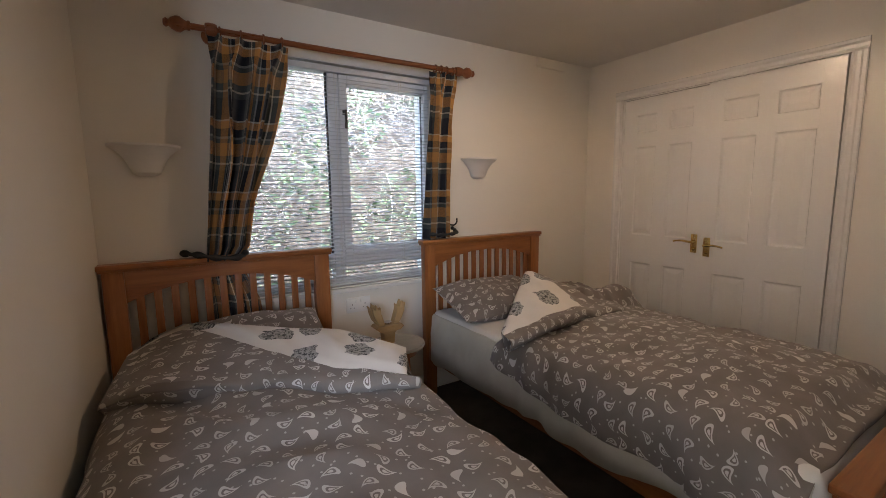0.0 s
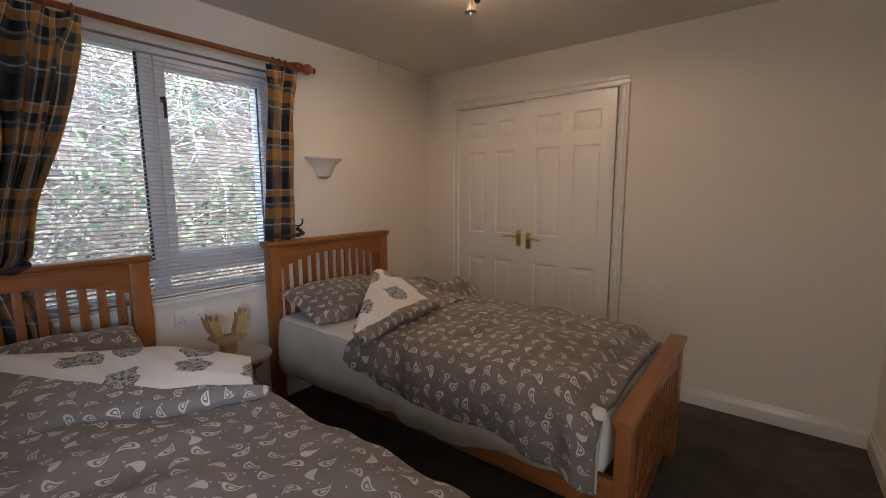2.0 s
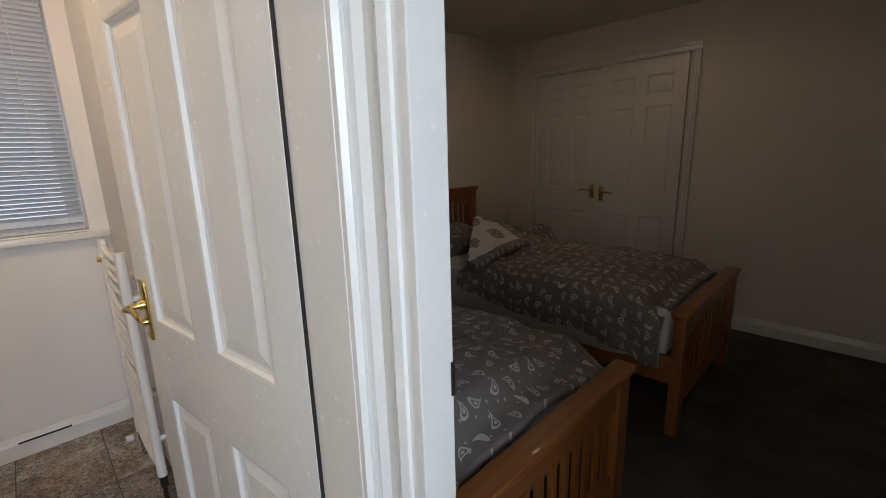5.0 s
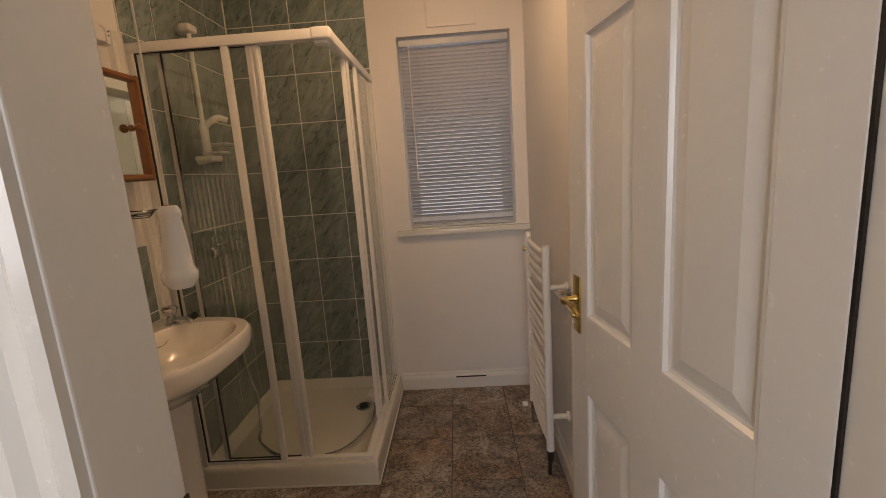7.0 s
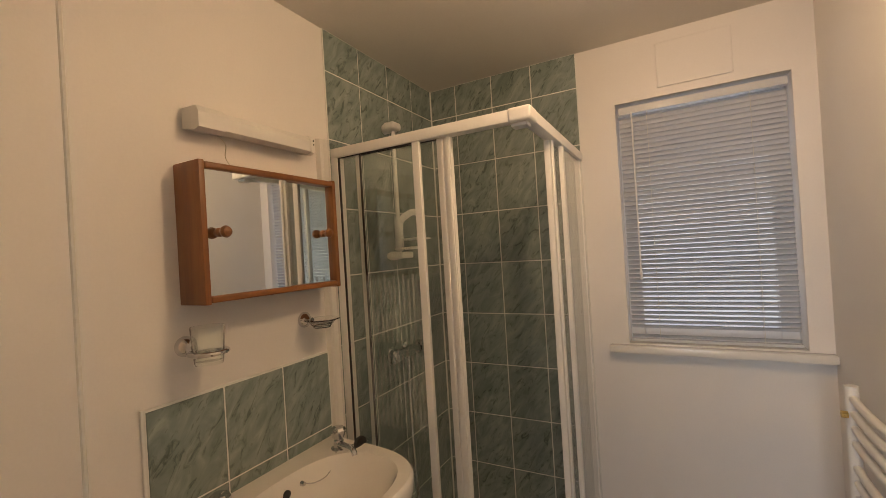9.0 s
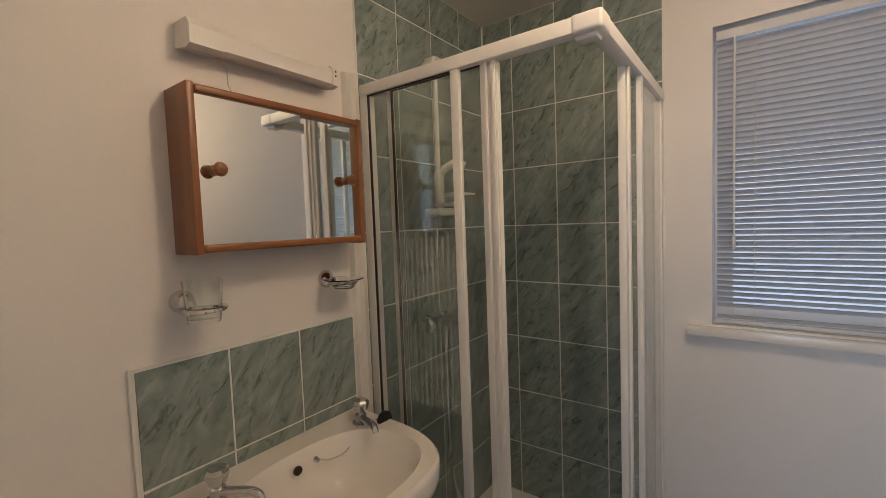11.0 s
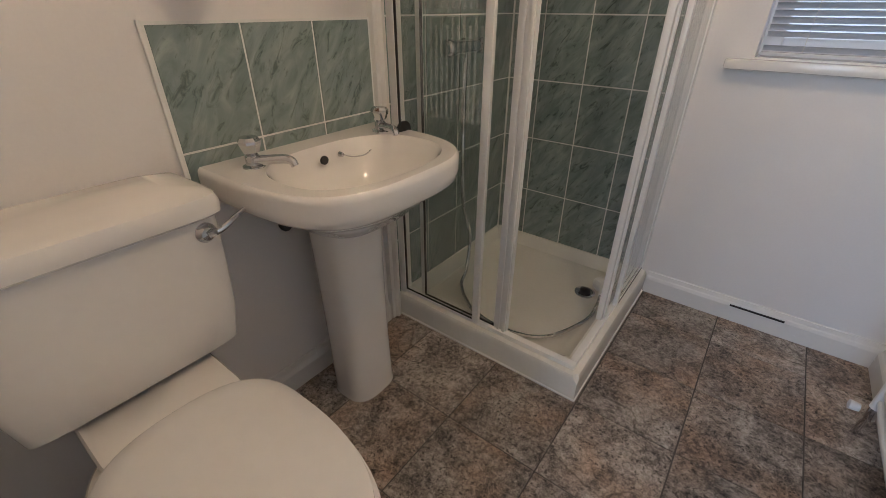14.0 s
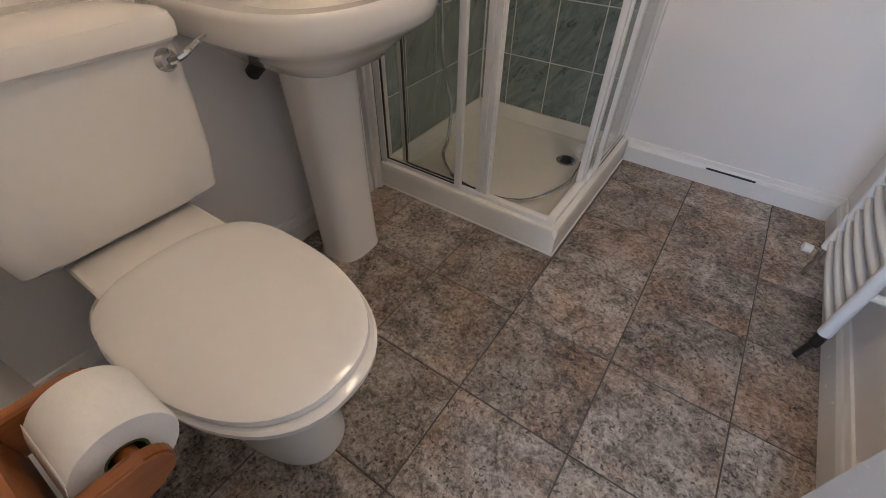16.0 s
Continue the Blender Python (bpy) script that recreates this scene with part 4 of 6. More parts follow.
def duvet_skin(x0, y_foot, y_head, near, far, seed, top=0.655, near_drop=0.40, far_drop=0.42, slope=0.0):
    """Quilt over the mattress: crowned top, rounded shoulders, sides that hang to uneven hems."""
    rows, uvs = [], []
    n, m = 96, 120
    for j in range(m + 1):
        v = j / m
        y = y_foot + (y_head - y_foot) * v
        foot = smooth(0.0, 0.10, v)
        headr = 1 - 0.5 * (1 - smooth(0, 0.06, 1 - v))
        nd = near_drop + slope * (v - 0.5) + 0.03 * nz(y * 2.1, seed) + 0.015 * nz(y * 7, seed)
        fd = far_drop + 0.02 * nz(y * 2.3, seed + 4)
        row, uv = [], []
        path = [(near - 0.018, nd), (near - 0.022, 0.50), (near + 0.0, 0.585), (near + 0.07, 0.635), (near + 0.22, top), ((near + far) / 2, top + 0.03), (far - 0.22, top), (far - 0.07, 0.635), (far, 0.585), (far + 0.015, 0.50), (far + 0.012, fd)]
        pts = curve_points([(a, 0, b) for a, b in path], 10)
        run = 0.0
        for i in range(n + 1):
            q = i / n * (len(pts) - 1)
            k = min(int(q), len(pts) - 2)
            c = pts[k].lerp(pts[k + 1], q - k)
            if i:
                run += (c - prev).length
            prev = c.copy()
            side = smooth(0.60, 0.48, c.z)
            w = wrinkle(c.x, y, seed)
            z = 0.50 + (c.z - 0.50) * (0.45 + 0.55 * foot) * headr if c.z > 0.5 else c.z
            z = max(z, c.z - 0.06) + w * (1 - side) * (0.4 + 0.6 * foot)
            x = c.x + side * (0.014 * math.sin(y * 21 + 4 * nz(y * 2, seed)) + w * 0.7) * (-1 if c.x < (near + far) / 2 else 1)
            row.append((x, y - 0.02 * nz(c.x * 4, seed), max(z, 0.3)))
            uv.append((run, y))
        rows.append(row)
        uvs.append(uv)
    return sheet(rows, uvs)


def slab(outline, z_of, thick, seed, split=None, n=40, m=22):
    """A puffy folded flap over a four-cornered outline; faces on one side of the split line take the second material."""
    a, b, c, d = [Vector((*p, 0)) for p in outline]
    rows, uvs = [], []
    for j in range(2 * m + 1):
        v = j / m if j <= m else 2 - j / m
        upper = j <= m
        row, uv = [], []
        for i in range(n + 1):
            u = i / n
            p = a.lerp(b, u).lerp(d.lerp(c, u), v)
            e = min(1, min(u, 1 - u) * 9) ** 0.5 * min(1, min(v, 1 - v) * 7) ** 0.5
            t = thick * (0.12 + 0.88 * e) * (1 + 0.45 * math.exp(-((v - 0.2) / 0.13) ** 2))
            z = z_of(p.x, p.y) + (t + wrinkle(p.x, p.y, seed) * 1.9 * e if upper else 0.0)
            row.append((p.x + 0.014 * nz(p.y * 7, p.x * 3, seed), p.y + 0.016 * nz(p.x * 6, v * 3, seed), z))
            uv.append((u * (b - a).length, v * (d - a).length + 3))
        rows.append(row)
        uvs.append(uv)
    bm = sheet(rows, uvs)
    if split:
        for f in bm.faces:
            co = f.calc_center_median()
            f.material_index = 1 if split(co) else 0
    return bm


def fold(keys, seed, white, roll=0.022, n=72, seg=7):
    """A turned-back edge of quilt: each key gives a share of the length, the foot of the front roll, the seam and the back edge."""
    rows, uvs = [], []
    def at(u, k):
        for a, b in zip(keys, keys[1:]):
            if u <= b[0] + 1e-9:
                s = (u - a[0]) / (b[0] - a[0])
                return Vector(a[k]).lerp(Vector(b[k]), s)
        return Vector(keys[-1][k])
    def soft(u, k):
        return (at(max(0, u - 0.05), k) + at(u, k) * 2 + at(min(1, u + 0.05), k)) / 4
    length = (Vector(keys[0][1]) - Vector(keys[-1][1])).length
    cols = []
    for i in range(n + 1):
        u = i / n
        f, s, k = soft(u, 1), soft(u, 2), soft(u, 3)
        flat = Vector((k.x - f.x, k.y - f.y, 0)).normalized()
        end = min(1.0, min(u, 1 - u) * 14) ** 0.5
        up = Vector((0, 0, 1))
        rise = max(0.02, (s.z - f.z))
        path = [f + flat * 0.05 - up * 0.02, f - flat * roll * end + up * rise * 0.28, f - flat * roll * 0.3 * end + up * rise * 0.74, s, s.lerp(k, 0.35) + up * 0.016 * end, s.lerp(k, 0.7) + up * 0.014 * end, k, k - flat * 0.01 - up * 0.03, f.lerp(k, 0.5) - up * 0.05]
        pts = curve_points([tuple(p) for p in path], seg)
        col, run, uv = [], 0.0, []
        for j, p in enumerate(pts):
            if j:
                run += (Vector(p) - Vector(pts[j - 1])).length
            body = min(1.0, j / seg) * min(1.0, max(0.0, (6 * seg - j + 3) / (2.0 * seg)))
            w = wrinkle(p[0] * 1.2, p[1] * 1.2, seed) * 0.75 * body * (0.35 + 0.65 * end) * (0.4 + 0.6 * min(1, abs(j - 3 * seg) / seg))
            dent = 0.012 * nz(u * 9, j * 0.12, seed) * body
            col.append((p[0] - flat.x * dent, p[1] - flat.y * dent, p[2] + w))
            uv.append((u * length, run + 3))
        cols.append((col, uv))
    m = len(cols[0][0])
    rows = [[c[0][j] for c in cols] for j in range(m)]
    uvs = [[c[1][j] for c in cols] for j in range(m)]
    bm = sheet(rows, uvs)
    for q, face in enumerate(bm.faces):
        j, i = divmod(q, n)
        face.material_index = 0 if 3 * seg <= j < 6 * seg and white[0] <= i / n <= white[1] else 1
    return bm



def pillow(name, x, y, z, w, d, h, turn, tilt, material, label, seed):
    rows, uvs = [], []
    n, m = 36, 26
    M = pose(x, y, z, tilt, 0, turn)
    for side in (1, -1):
        for j in range(m + 1):
            v = -1 + 2 * j / m if side > 0 else 1 - 2 * j / m
            row, uv = [], []
            for i in range(n + 1):
                u = -1 + 2 * i / n
                e = max(0.0, (1 - abs(u) ** 2.6)) ** 0.5 * max(0.0, (1 - abs(v) ** 2.6)) ** 0.5
                pinch = 1 - 0.07 * (1 - abs(v) ** 2) * abs(u) ** 4 - 0.0
                pv = 1 - 0.07 * (1 - abs(u) ** 2) * abs(v) ** 4
                zz = side * h / 2 * e * (1 + 0.35 * nz(u * 2, v * 2, seed)) + 0.01 * nz(u * 6, v * 6, seed + side) * e
                row.append(M @ Vector((u * w / 2 * pinch, v * d / 2 * pv, zz)))
                uv.append((u * w / 2 + 2, v * d / 2 + (1 if side < 0 else 0)))
            rows.append(row)
            uvs.append(uv)
    ob = single(name, sheet(rows, uvs), material, label, "pillow", "bed pillows")
    return ob


pillow("pillow", 2.32, -0.33, 0.655, 0.62, 0.40, 0.17, 2, 20, PAISLEY, "taupe paisley pillow half hidden by the folded duvet", 2.0)
pillow("pillow", 3.70, -0.36, 0.675, 0.70, 0.42, 0.17, -3, 16, PAISLEY, "plump taupe paisley pillow leaning on the headboard", 8.0)

DUVET_1 = thing("duvet", (2.23, -1.2, 0.6), "taupe paisley duvet with its top folded down", "duvet", "paisley duvets")
ob = part("quilt", duvet_skin(1.713, -2.075, -0.55, 1.765, 2.765, 1.0, far_drop=0.36, near_drop=0.45), PAISLEY, DUVET_1, "", True)
ob.modifiers.new("thickness", "SOLIDIFY").thickness = 0.03
FOLD_1 = [(0.0, (2.70, -1.19, 0.645), (2.66, -1.17, 0.712), (2.76, -0.97, 0.725)), (0.3, (2.43, -1.07, 0.655), (2.44, -1.02, 0.735), (2.57, -0.66, 0.755)), (0.6, (2.20, -0.92, 0.655), (2.27, -0.77, 0.755), (2.37, -0.55, 0.765)), (0.85, (1.90, -0.80, 0.640), (2.00, -0.28, 0.765), (2.02, -0.22, 0.755)), (1.0, (1.745, -0.66, 0.59), (1.78, -0.27, 0.66), (1.79, -0.22, 0.64))]
ob = part("folded_top", fold(FOLD_1, 5.0, (0.0, 2.0)), [PRINT, PAISLEY], DUVET_1, "folded-back top showing the white printed reverse", True)
DUVET_2 = thing("duvet", (3.83, -1.3, 0.6), "taupe paisley duvet with one corner turned back", "duvet", "paisley duvets")
ob = part("quilt", duvet_skin(3.316, -2.066, -0.80, 3.338, 4.345, 6.0, near_drop=0.41, slope=0.13), PAISLEY, DUVET_2, "", True)
ob.modifiers.new("thickness", "SOLIDIFY").thickness = 0.03
ob = part("far_edge", slab([(3.85, -0.95), (4.38, -0.95), (4.36, -0.42), (3.98, -0.40)], lambda x, y: 0.60, 0.10, 9.0), PAISLEY, DUVET_2, "upper corner of the duvet lying flat", True)
FOLD_2 = [(0.0, (3.25, -1.00, 0.60), (3.25, -0.955, 0.675), (3.26, -0.93, 0.68)), (0.4, (3.47, -1.04, 0.665), (3.47, -1.00, 0.735), (3.50, -0.765, 0.79)), (0.68, (3.66, -1.04, 0.675), (3.67, -0.99, 0.745), (3.715, -0.615, 0.885)), (0.74, (3.74, -1.04, 0.675), (3.76, -0.985, 0.745), (3.755, -0.615, 0.875)), (1.0, (4.10, -1.0, 0.65), (4.12, -0.90, 0.70), (4.10, -0.50, 0.72))]
ob = part("folded_top", fold(FOLD_2, 12.0, (-1.0, 0.735), 0.012), [PRINT, PAISLEY], DUVET_2, "turned-back corner showing the white printed reverse", True)


def side_table():
    c = (3.035, -0.30)
    th = thing("bedside_table", (*c, 0), "small round grey-topped bedside table", "side table")
    part("tabletop", lathe(bmesh.new(), [(0.0, 0.472), (0.13, 0.472), (0.15, 0.476), (0.152, 0.486), (0.148, 0.494), (0.0, 0.496)], (*c, 0), 36), GREY_TOP, th, "round grey top", True)
    part("apron", lathe(bmesh.new(), [(0.0, 0.43), (0.105, 0.43), (0.105, 0.472), (0.0, 0.472)], (*c, 0), 28), OAK["Z"], th, "", True)
    for k in range(3):
        a = 0.5 + k * 2.094
        pts = [(c[0] + 0.085 * math.cos(a), c[1] + 0.085 * math.sin(a), 0.43), (c[0] + 0.12 * math.cos(a), c[1] + 0.12 * math.sin(a), 0.0)]
        part("leg", tube(bmesh.new(), pts, [0.016, 0.012], 10), OAK["Z"], th, "", True)


side_table()


def antler_holder():
    """Stacked plywood shapes: a stem, two cups and two forked antlers."""
    th = thing("wooden_ornament", (2.985, -0.27, 0.496), "pale plywood antler-shaped ornament on the side table", "ornament")
    y = -0.27
    part("stem", extrude(bmesh.new(), [(2.958, 0.497), (3.012, 0.497), (3.018, 0.555), (3.04, 0.58), (2.93, 0.58), (2.952, 0.555)], "Y", y - 0.03, y + 0.03), PLY, th)
    part("tray", extrude(bmesh.new(), [(2.925, 0.572), (3.045, 0.572), (3.068, 0.592), (3.055, 0.604), (2.915, 0.604), (2.902, 0.592)], "Y", y - 0.045, y + 0.045), PLY, th)
    for s, c in ((-1, 2.955), (1, 3.015)):
        for dy in (-0.020, 0.0, 0.020):
            pts = [(0.0, 0.60), (0.030, 0.60), (0.052, 0.632), (0.066, 0.668), (0.074, 0.712), (0.056, 0.690), (0.052, 0.724), (0.036, 0.690), (0.024, 0.704), (0.022, 0.668), (0.012, 0.64)]
            bm = extrude(bmesh.new(), [(c + s * (u + dy * 0.2), v + abs(dy) * 0.3) for u, v in pts], "Y", y + dy - 0.0098, y + dy + 0.0098)
            part("antler", bm, PLY, th)
    part("candle_cup", lathe(bmesh.new(), [(0, 0.604), (0.024, 0.604), (0.024, 0.616), (0, 0.616)], (2.985, y, 0), 18), CHROME, th, "small metal candle cup", True)


antler_holder()


def face_plate(name, m, w, h, label, holes, switches):
    """A white wall plate drawn flat in x and z, facing -y, moved by m."""
    th = thing(name, (0, 0, 0), label, "wall socket")
    part("plate", boxed(-w / 2, w / 2, -0.009, 0, -h / 2, h / 2, 0.003), PLASTIC, th, "", True)
    for x, z, a, b in holes:
        part("pin_hole", boxed(x - a, x + a, -0.0097, -0.0088, z - b, z + b), RUBBER, th)
    for x, z in switches:
        part("rocker", boxed(x - 0.005, x + 0.005, -0.013, -0.008, z - 0.009, z + 0.009, 0.001), PLASTIC, th, "", True)
    th.matrix_basis = m
    return th


pins = [(s + x, z - 0.008, a, b) for s in (-0.04, 0.04) for x, z, a, b in ((0, 0.012, 0.002, 0.004), (-0.011, -0.010, 0.003, 0.002), (0.011, -0.010, 0.003, 0.002))]
face_plate("wall_socket", pose(2.918, 0, 0.668), 0.152, 0.09, "white plastic double socket below the window sill", pins, [(-0.016, 0.022), (0.016, 0.022)])
face_plate("wall_switch", pose(3.54, FRONT_Y, 0.815, 0, 0, 180), 0.115, 0.086, "white plastic wall plate above the radiator", [], [(0, 0)])


def panel_radiator():
    th = thing("radiator", (2.6, FRONT_Y, 0.2), "white pressed-steel panel radiator with a top grille", "radiator")
    y0, y1, z0, z1, x0, x1 = FRONT_Y + 0.03, FRONT_Y + 0.105, 0.22, 0.85, 2.54, 3.055
    out = []
    n = 22
    for i in range(n):
        a = x0 + (x1 - x0) * i / n
        w = (x1 - x0) / n
        out += [(a, y1 - 0.012), (a + w * 0.2, y1 - 0.012), (a + w * 0.35, y1), (a + w * 0.85, y1)]
    out += [(x1, y1 - 0.012), (x1, y1 - 0.018), (x0, y1 - 0.018)]
    part("panel", extrude(bmesh.new(), out, "Z", z0, z1), ALU, th)
    part("back_panel", boxed(x0, x1, y0, y0 + 0.012, z0, z1 - 0.02), ALU, th)
    for x in (x0, x1 - 0.003):
        part("side_cover", boxed(x, x + 0.003, y0, y1 - 0.013, z0 + 0.02, z1), ALU, th)
    bm = boxed(x0 - 0.004, x1 + 0.004, y0 - 0.004, y0 + 0.008, z1 - 0.02, z1 + 0.014)
    box(bm, x0 - 0.004, x1 + 0.004, y1 - 0.006, y1 + 0.004, z1 - 0.03, z1 + 0.014)
    for i in range(27):
        a = x0 + (x1 - x0) * i / 26
        box(bm, a - 0.003, a + 0.003, y0 + 0.008, y1 - 0.006, z1 + 0.004, z1 + 0.012)
    part("top_grille", bm, ALU, th)
    for x in (x0 - 0.03, x1 + 0.03):
        part("valve", tube(bmesh.new(), [(x, y0 + 0.04, 0.0), (x, y0 + 0.04, 0.24)], 0.008, 8), ALU, th, "", True)
    for x in (x0 + 0.08, x1 - 0.08):
        part("bracket", boxed(x - 0.02, x + 0.02, FRONT_Y, y0, 0.3, 0.7), ALU, th)


panel_radiator()


def ceiling_spots():
    """A small pendant: ceiling rose, stem with a bronze body, low finial and three upswept arms with spot heads."""
    cx, cy = 3.78, -1.28
    th = thing("ceiling_light", (cx, cy, BED_CEILING), "dark bronze three-arm ceiling light, lit", "ceiling light")
    part("base", lathe(bmesh.new(), [(0.0, 0), (0.045, 0), (0.045, -0.012), (0.010, -0.018), (0.0, -0.018)], (cx, cy, BED_CEILING), 24), CHROME, th, "", True)
    part("finial", lathe(bmesh.new(), [(0.0, 2.212), (0.010, 2.214), (0.015, 2.220), (0.015, 2.226), (0.006, 2.231), (0.0, 2.231)], (cx, cy, 0), 18), DARK, th, "dark bronze finial", True)
    part("stem", tube(bmesh.new(), [(cx, cy, 2.228), (cx, cy, BED_CEILING - 0.015)], 0.0035, 8), BRASS, th, "", True)
    for k in range(3):
        a = 0.75 + k * 2.094
        u = Vector((math.cos(a), math.sin(a), 0))
        pts = curve_points([Vector((cx, cy, 2.226)) + u * 0.012, Vector((cx, cy, 2.250)) + u * 0.06, Vector((cx, cy, 2.285)) + u * 0.13, Vector((cx, cy, 2.290)) + u * 0.19], 6)
        arm = part("arm", tube(bmesh.new(), pts, 0.004, 8), BRASS, th, "slim curved arm", True)
        c = Vector((cx, cy, 2.29)) + u * 0.2
        part("spot_head", lathe(bmesh.new(), [(0.0, 0.018), (0.014, 0.016), (0.022, -0.004), (0.032, -0.04), (0.030, -0.04), (0.019, -0.004), (0.0, 0.0)], c, 18), CHROME, arm, "", True)


ceiling_spots()
single("ceiling_batten", boxed(4.36, 4.66, -0.022, -0.001, 2.25, BED_CEILING - 0.006, 0.006), WALL, "painted-over board high on the wall near the corner", "batten")


# ---- the bank outside ----
def bank():
    rows = []
    for j in range(40):
        v = j / 39
        y = 1.0 + 3.6 * v
        rows.append([(x, y + 0.2 * nz(x, v * 3), -0.3 + 4.6 * v ** 0.9 + 0.35 * nz(x * 1.5, v * 5, 3)) for x in [-4 + 13 * i / 59 for i in range(60)]])
    structure("ground_bank", sheet(rows), SOIL, "steep overgrown soil bank behind the house", True)
    rnd = random.Random(5)
    tw, lf = bmesh.new(), bmesh.new()
    for i in range(5200):
        x, v = rnd.uniform(0.0, 6.0), rnd.uniform(0.08, 0.95)
        p = Vector((x, 1.0 + 3.6 * v - rnd.uniform(0.02, 0.4), -0.3 + 4.6 * v ** 0.9 + rnd.uniform(0, 0.3)))
        d = Vector((rnd.uniform(-1, 1), rnd.uniform(-0.5, 0.3), rnd.uniform(-0.8, 1.0))).normalized() * rnd.uniform(0.06, 0.22)
        bend = Vector((rnd.uniform(-0.05, 0.05), 0, -rnd.uniform(0.0, 0.06)))
        s = Vector((d.z, 0, -d.x)).normalized() * rnd.uniform(0.0014, 0.0042)
        last = None
        for k in range(5):
            w = s * (1 - 0.18 * k)
            pair = (tw.verts.new(p - w), tw.verts.new(p + w))
            if last:
                tw.faces.new((last[0], last[1], pair[1], pair[0]))
            last = pair
            p = p + d
            d = d + bend
    for i in range(12000):
        x, v = rnd.uniform(0.0, 6.0), rnd.uniform(0.05, 0.95)
        clump = nz(x * 1.4, v * 6, 8)
        if clump < rnd.uniform(-0.35, 0.25):
            continue
        p = Vector((x, 1.0 + 3.6 * v - rnd.uniform(0.0, 0.3), -0.3 + 4.6 * v ** 0.9 + rnd.uniform(-0.05, 0.25)))
        u = Vector((rnd.uniform(-1, 1), rnd.uniform(-0.6, 0.6), rnd.uniform(-1, 1))).normalized()
        w = u.cross(Vector((rnd.uniform(-1, 1), -1, rnd.uniform(-0.2, 1)))).normalized()
        l = rnd.uniform(0.018, 0.060)
        a = [lf.verts.new(k) for k in (p - u * l, p + w * l * 0.4, p + u * l, p - w * l * 0.4)]
        lf.faces.new(a)
    tagged(new("bank_twigs", to_mesh("bank_twigs", tw, TWIG)), "tangle of pale bare twigs on the bank", "twigs", kind="stuff")
    tagged(new("bank_leaves", to_mesh("bank_leaves", lf, LEAF)), "ivy and bramble leaves on the bank", "foliage", kind="stuff")
    structure("ground", boxed(-600, 600, -600, 600, -0.6, -0.3), SOIL, "rough ground round the house")


bank()
bm = boxed(-0.5, 6.2, -4.6, 0.3, CEILING + 0.1, CEILING + 0.25)
structure("roof", bm, SOIL, "plain roof slab over the rooms")


# ---- bathroom things ----
def shower_tray():
    th = thing("shower_tray", (0.4, -0.41, 0), "cream acrylic shower tray on a white plinth", "shower tray")
    x1, y0 = 0.81, -0.84
    bm = bmesh.new()
    loops = [((0.0, x1, y0, 0.0), 0.0), ((0.0, x1, y0, 0.0), 0.094), ((0.006, x1 - 0.006, y0 + 0.006, -0.002), 0.105), ((0.02, x1 - 0.066, y0 + 0.066, -0.02), 0.105), ((0.03, x1 - 0.085, y0 + 0.085, -0.03), 0.082), ((0.05, x1 - 0.12, y0 + 0.12, -0.05), 0.05), ((0.09, x1 - 0.16, y0 + 0.16, -0.09), 0.044)]
    rings = []
    for (a, b, c, d), z in loops:
        rings.append([bm.verts.new((x, y, z)) for x, y in ((a, c), (b, c), (b, d), (a, d))])
    for p, q in zip(rings, rings[1:]):
        for i in range(4):
            bm.faces.new((p[i], p[(i + 1) % 4], q[(i + 1) % 4], q[i]))
    f = bm.faces.new(rings[-1])
    bmesh.ops.bevel(bm, geom=[e for e in bm.edges if e.calc_length() < 0.2 and all(v.co.z > 0.03 for v in e.verts)], offset=0.012, segments=3, affect="EDGES")
    part("basin", bm, TRAY, th, "", True)
    part("waste", lathe(bmesh.new(), [(0.0, 0.045), (0.045, 0.045), (0.045, 0.049), (0.036, 0.052), (0.03, 0.048), (0.0, 0.047)], (0.62, -0.265, 0), 24), CHROME, th, "chrome waste ring", True)
    part("waste_cap", lathe(bmesh.new(), [(0.0, 0.047), (0.024, 0.047), (0.022, 0.060), (0.01, 0.066), (0.0, 0.067)], (0.62, -0.265, 0), 18), RUBBER, th, "dark waste grid", True)
    bm = tube(bmesh.new(), [(0.0, y0 - 0.002, 0.004), (x1 + 0.002, y0 - 0.002, 0.004), (x1 + 0.002, -0.02, 0.004)], 0.004, 6)
    part("sealant", bm, PLASTIC, th, "", True)
    return th


shower_tray()
YF, XS = -0.800, 0.770


